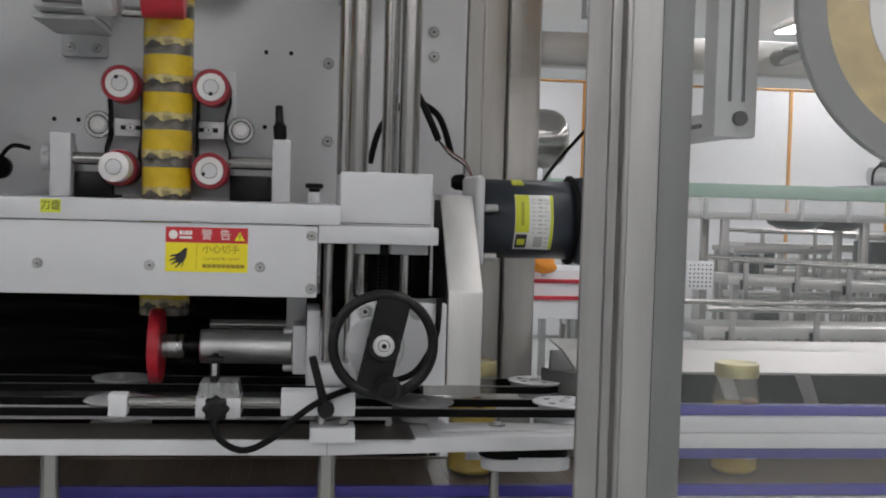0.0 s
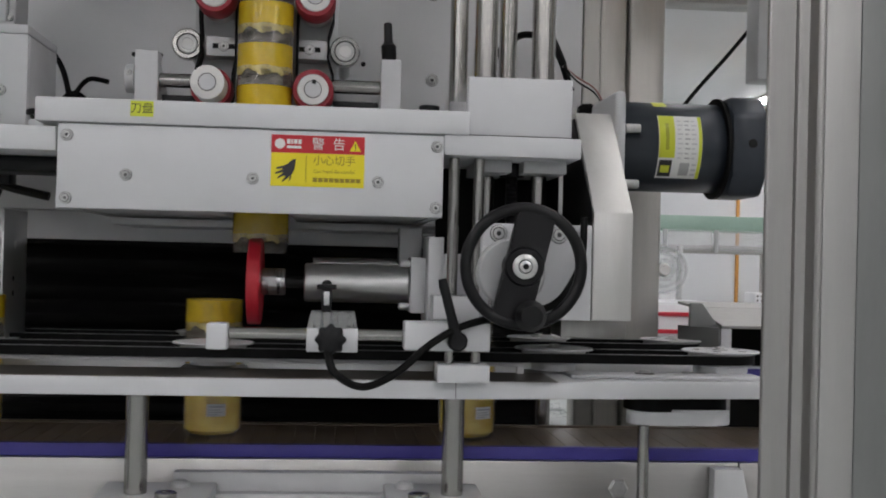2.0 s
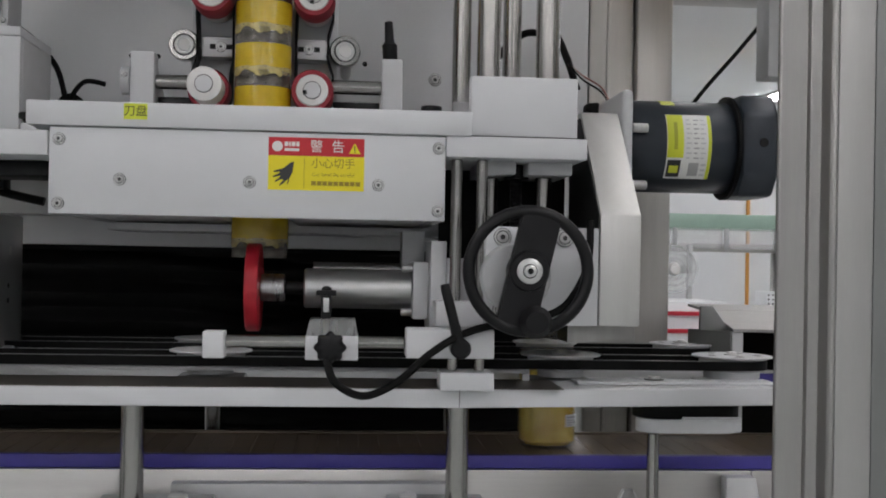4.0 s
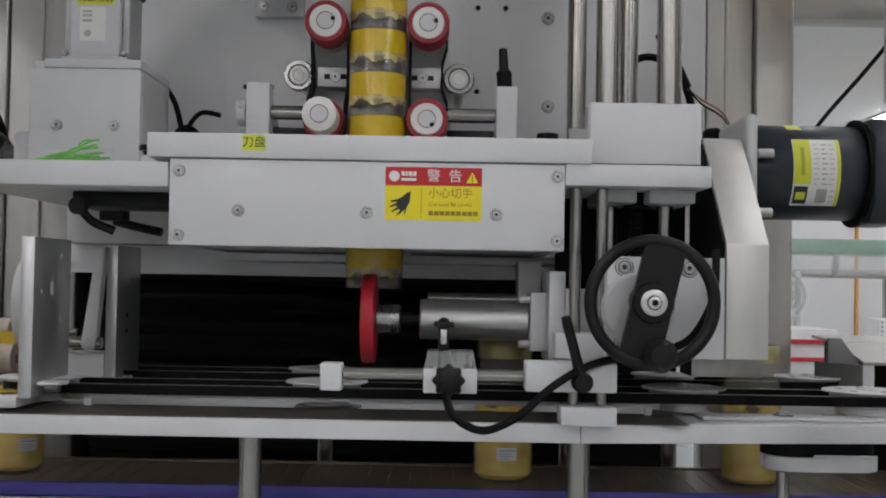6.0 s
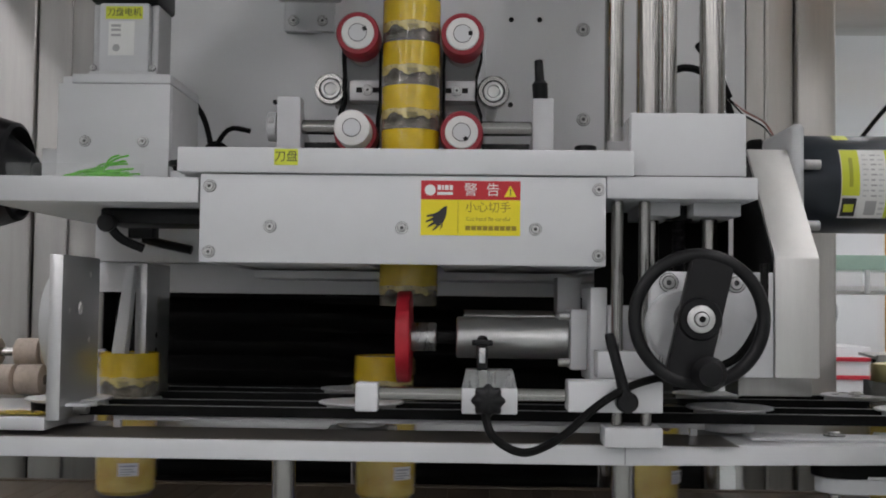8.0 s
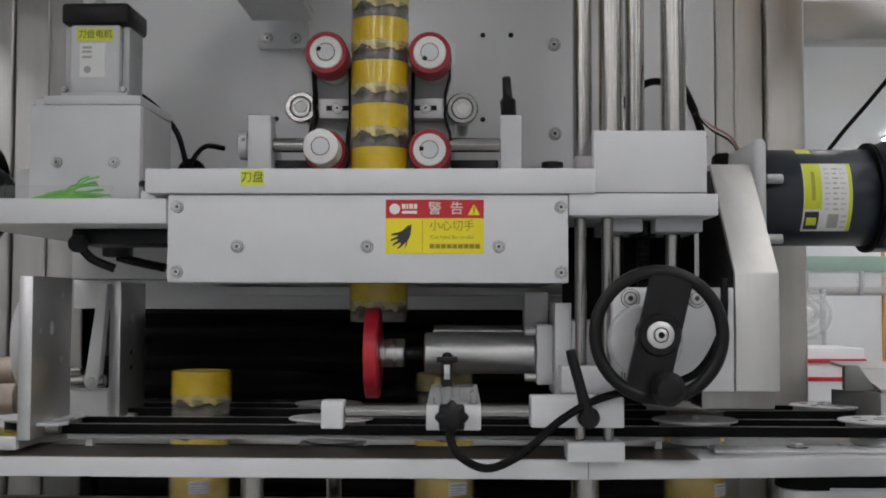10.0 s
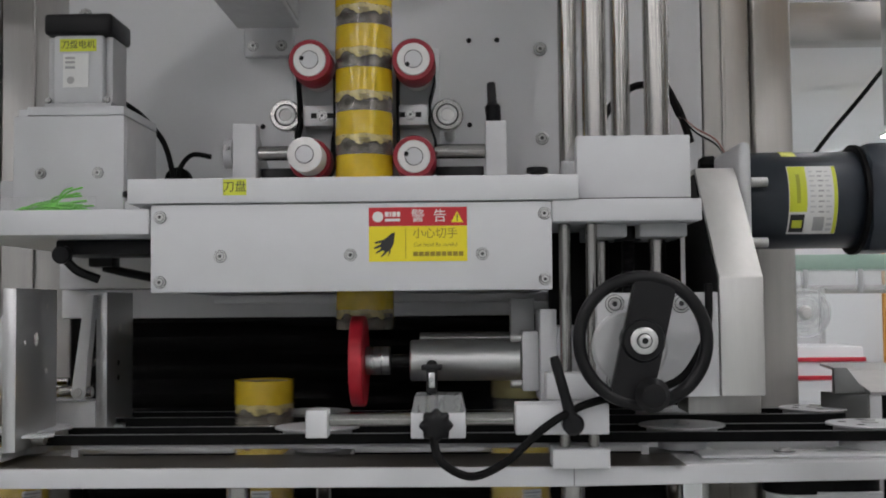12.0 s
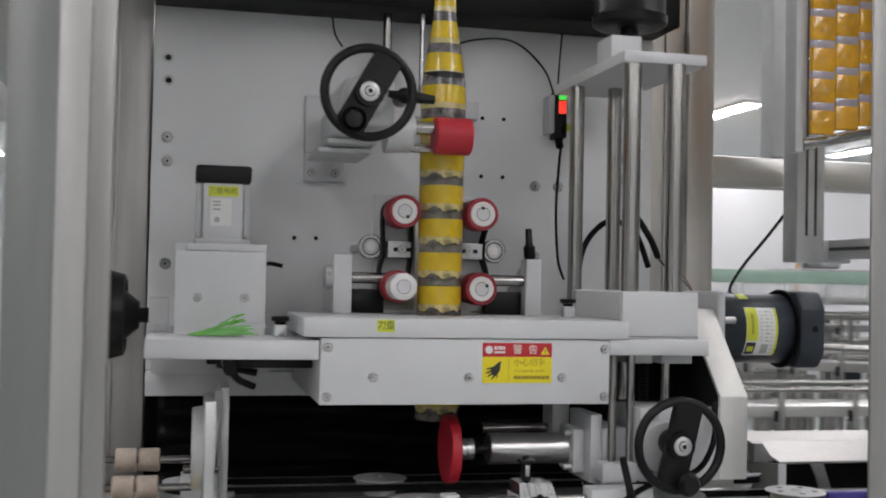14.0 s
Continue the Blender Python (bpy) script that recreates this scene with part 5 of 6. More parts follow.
# White discs paint the light that shows through the holes.
for y, z, r in ((0.012, 1.096, 0.0022), (0.038, 1.098, 0.0058), (0.062, 1.127, 0.0025), (0.062, 1.07, 0.0025)):
    part("hole", lathe([(0.0003, r), (0.0006, r * 0.9), (0.0004, 0)], (-0.278, y, z), (1, 0, 0), 18), WHITE, lp, "white disc for light seen through a drilled hole")
part("tongue", prism([(-0.2777, 0.022), (-0.262, 0.026), (-0.255, 0.02), (-0.26, 0.01), (-0.2777, 0.006)], "z", 1.0162, 1.019, 0.0005), ALU, lp, "small bent guide tongue")
part("foot", box(-0.46, -0.29, -0.006, 0.05, 0.998, 1.0085, 0.001), ALU, lp)
for y in (0.03, 0.055, 0.08):
    part("bolt", cyl((-0.278, y, 1.013), (-0.266, y, 1.013), 0.005, 14), SCREW, lp)
part("disc", lathe([(0, 0), (0, 0.044), (0.008, 0.046), (0.012, 0.046), (0.012, 0)], (-0.3017, 0.05, 1.085), (1, 0, 0), 44), ALU2, lp, "white plastic disc")
lq = thing("stop_plate", "upright aluminium plate with a lever", "machine plate", (-0.265, 0.23, 0.997))
part("plate", box(-0.268, -0.257, 0.165, 0.25, 0.999, 1.1405, 0.001), PLATE, lq)
part("lever", prism([(-0.2875, 1.042), (-0.284, 1.037), (-0.277, 1.037), (-0.2735, 1.042), (-0.2655, 1.138), (-0.274, 1.138)], "y", 0.15, 0.164, 0.001), ALU, lq)
part("foot_flange", box(-0.312, -0.2685, 0.165, 0.2, 1.0, 1.034, 0.001), ALU, lq, "pale foot flange")
part("lever_screw", cyl((-0.28, 0.146, 1.044), (-0.28, 0.1498, 1.044), 0.0045, 16), SCREW, lq)
part("pin", cyl((-0.31, 0.157, 1.044), (-0.2685, 0.157, 1.044), 0.0055), CHROME, lq)
# This hole is a white disc too, painted as light from behind.
part("hole", lathe([(0.0003, 0.0048), (0.0006, 0.0044), (0.0004, 0)], (-0.257, 0.205, 1.105), (1, 0, 0), 18), WHITE, lq, "white disc for light seen through a drilled hole")
for z in (1.06, 1.045):
    part("hole", lathe([(0.0003, 0.003), (0.0006, 0.0027), (0.0004, 0)], (-0.257, 0.2, z + 0.01), (1, 0, 0), 14), DARK, lq)
for y in (0.19, 0.21, 0.235):
    part("bolt", cyl((-0.257, y, 1.006), (-0.247, y, 1.006), 0.0045, 14), SCREW, lq)

scr = thing("film_scrap", "thin scrap of yellow film lying on the foot plate", "film scrap", (-0.37, 0.02, 1.0086))
bm = bmesh.new()
grid_ = [[bm.verts.new((-0.455 + 0.016 * a, 0.002 + 0.009 * b, 1.0098 + 0.0018 * noise.noise((a * 0.9, b * 0.8, 2)))) for b in range(5)] for a in range(11)]
for a in range(10):
    for b in range(4):
        bm.faces.new((grid_[a][b], grid_[a + 1][b], grid_[a + 1][b + 1], grid_[a][b + 1]))
part("sheet", bm, FILM, scr)

# guide rails at the outlet, with cream pads
og = thing("outlet_rails", "polished outlet guide rails with cream pads", "guide rails", (-0.5, 0.12, 1.0))
for y, z in ((0.118, 1.03), (0.182, 1.052)):
    part("rail", cyl((-1.6, y, z), (-0.3, y, z), 0.0045), CHROME, og)
    for x in (-0.362, -0.389, -0.43, -0.458):
        part("pad", lathe([(0, 0.0115), (0.0015, 0.0138), (0.0235, 0.0142), (0.025, 0.012)], (x, y, z), (1, 0, 0), 24), PAD, og, "cream rubber pad")

# ---- main conveyor ----
mc = thing("conveyor", "slat conveyor with blue wear strips and stainless sides", "conveyor", (0, 0.15, 0))
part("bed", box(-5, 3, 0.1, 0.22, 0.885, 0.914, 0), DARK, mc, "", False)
for k in range(100):
    x0 = -0.62 + k * 0.0205
    part("slat", box(x0, x0 + 0.0203, 0.0915, 0.221, 0.9143, 0.9198, 0.0004, None, 1), BELT, mc)
bm = bmesh.new()
for k in range(100):
    x0 = -0.62 - 4.3 + k * 0.043
    box(x0, x0 + 0.042, 0.0915, 0.221, 0.9143, 0.9198, 0, bm)
tagged(part("slats", bm, BELT, mc, "", False), kind="stuff")
bm = bmesh.new()
for k in range(30):
    x0 = 1.43 + k * 0.05
    box(x0, x0 + 0.049, 0.0915, 0.221, 0.9143, 0.9198, 0, bm)
tagged(part("slats", bm, BELT, mc, "", False), kind="stuff")
part("wear_strip", box(-5, 3, 0.081, 0.0912, 0.909, 0.9215, 0.001), BLUE, mc, "blue plastic wear strip")
part("rear_strip", box(-5, 3, 0.2213, 0.2315, 0.909, 0.9215, 0.001), BELT, mc, "brown rear strip")
part("side_panel", box(-5, 0.47, 0.078, 0.09, 0.76, 0.9085, 0.0015), STEELH, mc)
part("side_panel", box(0.4705, 3, 0.078, 0.09, 0.76, 0.9085, 0.0015), STEELH, mc)
part("side_panel", box(-5, 3, 0.222, 0.234, 0.76, 0.9085, 0.0015), STEELH, mc)
part("fold", box(0.475, 3, 0.066, 0.0777, 0.8, 0.86, 0.0015), ALU2, mc, "light grey side channel")
for x in (0.615, 0.648, 1.0, 1.033):
    screw(x, 0.066, 0.852, 0.006, mc)
for x, z in ((0.35, 0.883), (0.456, 0.88), (-0.3, 0.883)):
    part("bolt", lathe([(0, 0.0095), (0.005, 0.0095), (0.006, 0.008), (0.006, 0)], (x, 0.078, z), (0, -1, 0), 6), SCREW, mc, "hexagon bolt", False)
part("gusset", prism([(0.44, 0.905), (0.468, 0.905), (0.49, 0.8), (0.44, 0.8)], "y", 0.06, 0.0775, 0.001), ALU2, mc)
for x in (-4.6, -2.5, -0.7, 0.9, 2.6):
    for y in (0.09, 0.222):
        part("leg", box(x - 0.02, x + 0.02, y - 0.012, y + 0.012, 0, 0.7595, 0.003), STEEL, mc)

# guide rails in front of the jars at the inlet
ir = thing("inlet_guide_rail", "aluminium guide rail with blue plastic strips", "guide rail", (1.5, 0.09, 0.93))
part("strip", box(0.5, 3, 0.082, 0.094, 1.002, 1.0135, 0.001), BLUE, ir, "blue plastic strip")
part("profile", box(0.5, 3, 0.074, 0.096, 0.984, 1.0015, 0.001), ALU, ir)
part("profile", box(0.5, 3, 0.07, 0.096, 0.9665, 0.9835, 0.001), ALU, ir)
part("strip", box(0.5, 3, 0.082, 0.094, 0.952, 0.966, 0.001), BLUE, ir, "blue plastic strip")
for x in (0.52, 1.2, 2.0, 2.8):
    part("stud", cyl((x, 0.07, 0.975), (x, 0.04, 0.975), 0.006), SCREW, ir)
    part("stand", box(x - 0.008, x + 0.008, 0.0665, 0.0775, 0.8605, 0.966, 0.001), ALU2, ir)
ir2 = thing("inlet_guide_rail", "aluminium rear guide rail with a blue strip", "guide rail", (1.5, 0.2, 0.93))
part("strip", box(0.5, 3, 0.206, 0.216, 0.975, 0.988, 0.001), BLUE, ir2, "blue plastic strip")
part("profile", box(0.5, 3, 0.2163, 0.23, 0.97, 0.99, 0.001), ALU, ir2)
for x in (0.7, 1.5, 2.5):
    part("stand", box(x - 0.008, x + 0.008, 0.2345, 0.245, 0.8, 0.985, 0.001), ALU2, ir2)
handwheel("handwheel", "black handwheel on the conveyor side", (0.755, 0.03, 0.857), (0, -1, 0), 0.055, 60, 0.03, 0.9)
hm = thing("handwheel_shaft", "steel shaft behind the conveyor handwheel", "shaft", (0.755, 0.05, 0.857))
part("shaft", cyl((0.755, 0.06, 0.857), (0.755, 0.0659, 0.857), 0.012), SCREW, hm)

# stainless hood over the inlet
hd = thing("inlet_hood", "folded stainless steel hood beside the conveyor", "hood", (0.9, 0.42, 0.9))
part("front_face", prism([(0.184, 1.0335), (0.184, 1.0365), (0.268, 1.0525), (0.268, 1.0495)], "x", 0.487, 2.9, 0), STEEL, hd, "sloping front face", False)
part("top", prism([(0.2683, 1.0497), (0.2683, 1.0527), (0.345, 1.0565), (0.345, 1.0535)], "x", 0.487, 2.9, 0), STEEL, hd, "", False)
# Both end pieces are coloured dark grey for the shade on them.
part("end_plate", prism([(0.452, 0.229), (0.455, 0.231), (0.4868, 0.1855), (0.4838, 0.1835)], "z", 0.985, 1.034, 0.0004), GASKET, hd, "angled end plate with its shade in the colour")
part("end_top", prism([(0.457, 1.0595), (0.47, 1.0595), (0.4868, 1.0365), (0.4868, 1.0341), (0.4565, 1.0341)], "y", 0.2, 0.206, 0.0005), GASKET, hd, "angled end plate with its shade in the colour")
part("end_post", box(0.487, 0.4985, 0.186, 0.19, 0.94, 1.033, 0.0006), ALU, hd, "pale end post")
# Black panel stands in for the shade under the hood.
part("inner", box(0.5, 2.9, 0.337, 0.342, 0.9, 1.05, 0), DARK, hd, "black panel standing in for shade inside the hood", False)
for x in (0.62, 0.73, 0.84, 1.0, 1.2):
    part("brace", prism([(x, 0.945), (x + 0.018, 0.945), (x - 0.012, 1.03), (x - 0.034, 1.03)], "y", 0.28, 0.283, 0.0005), STEELH, hd)
part("leg", box(0.51, 0.53, 0.315, 0.335, 0, 1.052, 0.002), STEEL, hd)
part("leg", box(2.8, 2.82, 0.315, 0.335, 0, 1.052, 0.002), STEEL, hd)


# ---- jars ----
def jar():
    """A glass jar of fruit with a gold lid; base at the origin."""
    th = thing("fruit_jar", "glass jar of yellow fruit with a gold lid", "jar", (0, 0, 0), "jars on the conveyor")
    shell = [(0.0, 0.0), (0.0, 0.024), (0.002, 0.0275), (0.006, 0.029), (0.08, 0.029), (0.09, 0.0285), (0.1, 0.026), (0.106, 0.0247), (0.122, 0.0247)]
    part("glass", lathe(shell, (0, 0, 0), (0, 0, 1), 40, None, False), GLASS, th, "clear glass body")
    fill = [(0.003, 0.0), (0.003, 0.0235), (0.007, 0.0276), (0.076, 0.0276), (0.082, 0.0272), (0.084, 0.026), (0.084, 0)]
    part("fruit", lathe(fill, (0, 0, 0), (0, 0, 1), 36, None, False), FRUIT, th, "yellow fruit in syrup")
    rg = random.Random(3)
    for k in range(7):
        a = k * 0.9 + rg.random()
        z = 0.02 + 0.011 * k
        bm = bmesh.new()
        bmesh.ops.create_icosphere(bm, subdivisions=2, radius=0.011)
        for v in bm.verts:
            v.co = v.co * (1 + 0.25 * noise.noise(v.co * 130 + Vector((k, 0, 0))))
            v.co.z *= 0.7
            v.co += Vector((0.0185 * math.cos(a), 0.0185 * math.sin(a), z))
        part("piece", bm, MEAT if k in (6, 5) else FRUIT, th, "piece of fruit")
    lid = [(0.1175, 0.0255), (0.1175, 0.0262), (0.119, 0.0265), (0.131, 0.0265), (0.1335, 0.0255), (0.134, 0.024), (0.133, 0.0225), (0.133, 0)]
    part("lid", lathe(lid, (0, 0, 0), (0, 0, 1), 40, None, False), LID, th, "gold metal lid")
    bm = bmesh.new()
    for n_, (a0, a1, z0, z1) in enumerate(((-82, -46, 0.022, 0.034),)):
        rows = [[bm.verts.new((0.0293 * math.cos(radians(a)), 0.0293 * math.sin(radians(a)), z)) for z in (z0, z1)] for a in np.linspace(a0, a1, 8)]
        for p, q in zip(rows, rows[1:]):
            bm.faces.new((p[0], q[0], q[1], p[1]))
    lab = part("label", bm, PAPER, th, "small white label")
    for z0, z1, a0, a1 in ((0.0305, 0.032, -79, -50), (0.0278, 0.0288, -79, -56), (0.0255, 0.0265, -79, -52), (0.0232, 0.0242, -79, -60)):
        bm = bmesh.new()
        rows = [[bm.verts.new((0.0295 * math.cos(radians(a)), 0.0295 * math.sin(radians(a)), z)) for z in (z0, z1)] for a in np.linspace(a0, a1, 6)]
        for p, q in zip(rows, rows[1:]):
            bm.faces.new((p[0], q[0], q[1], p[1]))
        part("print_bar", bm, GREY, lab)
    return th


JARS = [jar()]
for i in range(1, len(EVENTS)):
    JARS.append(copy_thing(JARS[0], pose(0, 0, 0)))

# ---- film supply at the right ----
fs = thing("film_stand", "aluminium profile frame for the film supply", "film stand", (0.6, 0.25, 1.3))
for x0, x1, y0, z0 in ((0.541, 0.585, 0.24, 1.312), (0.588, 0.635, 0.02, 1.317)):
    part("upright", box(x0, x1, y0, y0 + 0.04, z0, 1.98, 0.002), ALU2, fs)
    for dx in (0.3, 0.62):
        xg = x0 + dx * (x1 - x0)
        part("groove", box(xg, xg + 0.004, y0 - 0.0007, y0 - 0.0002, z0 + 0.038, 1.97, 0), SHADE, fs, "dark slot", False)
part("lower_bar", box(0.5853, 0.63, 0.242, 0.278, 1.312, 1.345, 0.002), ALU2, fs)
part("forward_bar", box(0.592, 0.63, 0.0605, 0.2415, 1.318, 1.345, 0.002), ALU2, fs)
part("bar_groove", box(0.5917, 0.592, 0.065, 0.238, 1.329, 1.334, 0), SHADE, fs, "dark slot", False)
part("end_cap", cyl((0.615, 0.0198, 1.337), (0.615, 0.012, 1.337), 0.008), BLACK, fs, "black screw cap")
fr = thing("dancer_roller", "steel dancer roller under the film loops", "roller", (0.55, 0.18, 1.49))
part("roller", cyl((0.481, 0.128, 1.466), (0.62, 0.128, 1.495), 0.0085), CHROME, fr)
part("arm", box(0.468, 0.4805, 0.12, 0.145, 1.455, 1.98, 0.002), ALU2, fr)
part("arm", box(0.6245, 0.636, 0.12, 0.145, 1.48, 1.98, 0.002), ALU2, fr)
for k in range(4):
    x0 = 0.484 + k * 0.0348
    z0 = 1.478 + 0.0072 * k
    fl = thing("film_loop", "hanging loop of orange printed film", "film loop", (x0, 0.115, z0), "film loops")
    for j in range(11):
        z = z0 + j * 0.0415
        part("print_band", box(x0, x0 + 0.0347, 0.108, 0.1165, z, z + 0.0325, 0.0022), FILMO, fl, "orange print band")
        part("pale_band", box(x0 + 0.0002, x0 + 0.0345, 0.1084, 0.1162, z + 0.031, z + 0.0426, 0.002), PALEF, fl, "pale band")

rl = thing("film_reel", "large film reel with a grey flange", "film reel", (0.818, -0.02, 1.455))
part("flange", lathe([(0, 0.146), (0, 0.176), (0.002, 0.178), (0.008, 0.178), (0.01, 0.176), (0.01, 0.146)], (0.818, -0.06, 1.455), (0, 1, 0), 72, None, True, True), FLANGE, rl, "grey reel flange")
part("film_pack", lathe([(0.002, 0.1), (0.002, 0.1458), (0.06, 0.1458), (0.06, 0.1)], (0.818, -0.06, 1.455), (0, 1, 0), 72, None, True, True), ROLLED, rl, "wound orange film")
part("core", lathe([(0.001, 0), (0.001, 0.0998), (0.06, 0.0998), (0.06, 0)], (0.818, -0.06, 1.455), (0, 1, 0), 60), WHITE, rl, "white core")
part("axle", cyl((0.818, 0.0005, 1.455), (0.818, 0.3995, 1.455), 0.012), CHROME, rl)

# ---- background equipment ----
rng = random.Random(11)
gc = thing("glass_conveyor", "elevated conveyor with green glass sides on steel legs", "conveyor", (3.4, 5.3, 0))
part("green_rail", box(1.55, 9, 5.28, 5.3, 1.3, 1.38, 0.006), GREENG, gc, "green glass rail")
part("tray", box(1.55, 9, 5.3005, 5.75, 1.17, 1.215, 0.004), STEELH, gc, "pale tray")
part("rear_rail", box(1.55, 9, 5.7505, 5.77, 1.3, 1.375, 0.006), GREENG, gc, "green glass rail")
for k in range(25):
    x = 1.6 + k * 0.295
    part("glass_panel", box(x + 0.026, x + 0.29, 5.285, 5.293, 1.185, 1.299, 0.001), HAZE, gc, "clear side panel")
    part("clip", box(x, x + 0.025, 5.265, 5.279, 1.17, 1.3, 0.002), ALU2, gc)
for k in range(9):
    x = 1.75 + k * 0.88
    for y in (5.34, 5.68):
        part("leg", box(x, x + 0.045, y, y + 0.045, 0, 1.1695, 0.003), STEEL, gc)
    part("tie_bar", box(x + 0.005, x + 0.04, 5.386, 5.679, 0.5, 0.54, 0.003), ALU2, gc)
for x in (3.15, 3.42, 4.4):
    part("drip_pan", lathe([(0, 0.17), (0.02, 0.16), (0.05, 0.1), (0.06, 0)], (x, 5.5, 1.169), (0, 0, -1), 28), MOTOR, gc, "dark round pan")


def far_conveyor(y, z, x0, x1, n, drop):
    """A railed conveyor on legs that falls by drop from its start to its end."""
    th = thing("steel_conveyor", "stainless steel conveyor with guide rails", "conveyor", ((x0 + x1) / 2, y, 0), "background conveyors")

    def sloped(y0, y1, a, b):
        return prism([(x0, z + a), (x1, z + a - drop), (x1, z + b - drop), (x0, z + b)], "y", y0, y1, 0.002)
    part("deck", sloped(y, y + 0.3, 0, 0.05), STEELH, th)
    part("guide", cyl((x0, y - 0.03, z + 0.13), (x1, y - 0.03, z + 0.13 - drop), 0.013, 12), CHROME, th)
    part("guide", cyl((x0, y + 0.33, z + 0.13), (x1, y + 0.33, z + 0.13 - drop), 0.013, 12), CHROME, th)
    for k in range(n):
        u = (k + 0.3) / n
        x, q = x0 + u * (x1 - x0), z - drop * u
        part("post", box(x - 0.012, x + 0.012, y - 0.04, y - 0.021, q - 0.2, q + 0.15, 0.002), STEEL, th)
        part("bracket", box(x - 0.02, x + 0.02, y - 0.0205, y - 0.0005, q - 0.02, q + 0.03, 0.002), BLACK, th, "dark rail bracket")
        part("leg", box(x - 0.02, x + 0.02, y + 0.1, y + 0.14, 0, q, 0.003), STEEL, th)


far_conveyor(4.5, 0.84, 2.35, 4.6, 8, 0.08)
far_conveyor(6.4, 0.95, 3.2, 7.4, 11, 0.0)
far_conveyor(3.6, 0.67, 1.9, 4.6, 7, 0.0)
far_conveyor(7.4, 0.7, 3.6, 7.8, 9, 0.0)
rt = thing("red_edged_tray", "white tray conveyor with red edge strips", "conveyor", (1.3, 4.0, 0))
part("panel", box(0.7, 1.78, 4.01, 4.4, 0.7, 0.93, 0.004), WALL, rt)
for z in (0.868, 0.79):
    part("red_strip", box(0.7, 1.785, 3.99, 4.009, z, z + 0.018, 0.002), REDP, rt, "red edge strip")
for x in (0.8, 1.7):
    part("leg", box(x - 0.02, x + 0.02, 4.1, 4.14, 0, 0.6995, 0.003), STEEL, rt)
ob_ = thing("orange_clamp", "orange plastic clamp on a rail", "clamp", (1.26, 3.95, 0.93))
bm = bmesh.new()
bmesh.ops.create_icosphere(bm, subdivisions=3, radius=0.052)
for v in bm.verts:
    v.co = Vector((v.co.x * 1.25, v.co.y * 0.5, v.co.z * 0.75)) * (1 + 0.35 * noise.noise(v.co * 26)) + Vector((1.26, 3.955, 0.955))
part("body", bm, ORANGEP, ob_)
part("arm", box(1.18, 1.225, 3.95, 3.98, 0.9305, 0.975, 0.006), ORANGEP, ob_)
part("screw", cyl((1.26, 3.955, 0.9), (1.26, 3.955, 0.93), 0.012, 14), ALU2, ob_)
tk = thing("steel_tank", "polished stainless steel tank with domed ends", "tank", (1.6, 6.8, 1.4))
part("shell", lathe([(0, 0), (0.02, 0.12), (0.05, 0.17), (0.1, 0.2), (0.16, 0.21), (0.74, 0.21), (0.8, 0.2), (0.85, 0.17), (0.88, 0.12), (0.9, 0)], (1.12, 6.8, 1.69), (1, 0, 0.0), 40), CHROME, tk)
for x in (1.3, 1.85):
    part("leg", box(x, x + 0.05, 6.78, 6.83, 0, 1.5, 0.003), ALU2, tk)


def fan_guard(x, y, z, r):
    th = thing("round_guard", "round clear plastic guard on a steel stand", "round guard", (x, y, z))
    for q in (1.0, 0.72, 0.45):
        part("ring", sweep([(x + q * r * math.cos(a), y, z + q * r * math.sin(a)) for a in np.linspace(0, 2 * math.pi, 40, endpoint=False)], 0.006, 6, None, True), HAZE, th)
    part("disc", lathe([(0, r * 1.02), (0.004, r * 1.02), (0.004, 0)], (x, y + 0.01, z), (0, 1, 0), 40), HAZE, th, "clear plastic disc")
    part("hub", lathe([(-0.03, 0), (-0.026, r * 0.22), (0.009, r * 0.3)], (x, y, z), (0, 1, 0), 28), WHITE, th, "white hub")
    for dx in (0.75, -1.25):
        part("stand", box(x + dx * r - 0.012, x + dx * r + 0.012, y + 0.016, y + 0.04, 0, z + 1.05 * r, 0.002), ALU2, th)
    part("crossbar", box(x - 1.25 * r, x + 0.75 * r, y + 0.0405, y + 0.06, z - 0.02, z + 0.02, 0.002), ALU2, th)


fan_guard(1.71, 4.6, 1.072, 0.115)
dm = thing("dark_bowl", "round dark glass bowl on a pale bracket", "bowl", (1.43, 4.6, 1.05))
part("bowl", lathe([(-0.03, 0), (-0.025, 0.05), (0, 0.08), (0.03, 0.085), (0.07, 0.07), (0.08, 0)], (1.56, 4.6, 1.105), (0, 1, 0), 32), MOTOR, dm)
part("rim", lathe([(0.034, 0.086), (0.034, 0.094), (0.042, 0.094), (0.042, 0.086)], (1.56, 4.6, 1.105), (0, 1, 0), 32), CHROME, dm)
part("bracket", box(1.46, 1.66, 4.63, 4.68, 0.96, 1.02, 0.003), WALL, dm)
part("leg", box(1.54, 1.58, 4.64, 4.67, 0, 0.9595, 0.003), STEEL, dm)
pf = thing("perforated_box", "white perforated sheet metal box", "box", (2.02, 4.0, 0.9))
part("box", box(1.955, 2.085, 4.0, 4.13, 0.85, 0.98, 0.003), WALL, pf)
for a in range(6):
    for b in range(6):
        part("hole", lathe([(0.0006, 0.0045), (0.001, 0.0)], (1.97 + a * 0.02, 4.0, 0.866 + b * 0.02), (0, -1, 0), 8), SHADE, pf)
part("leg", box(2.01, 2.035, 4.05, 4.075, 0, 0.8495, 0), ALU2, pf)
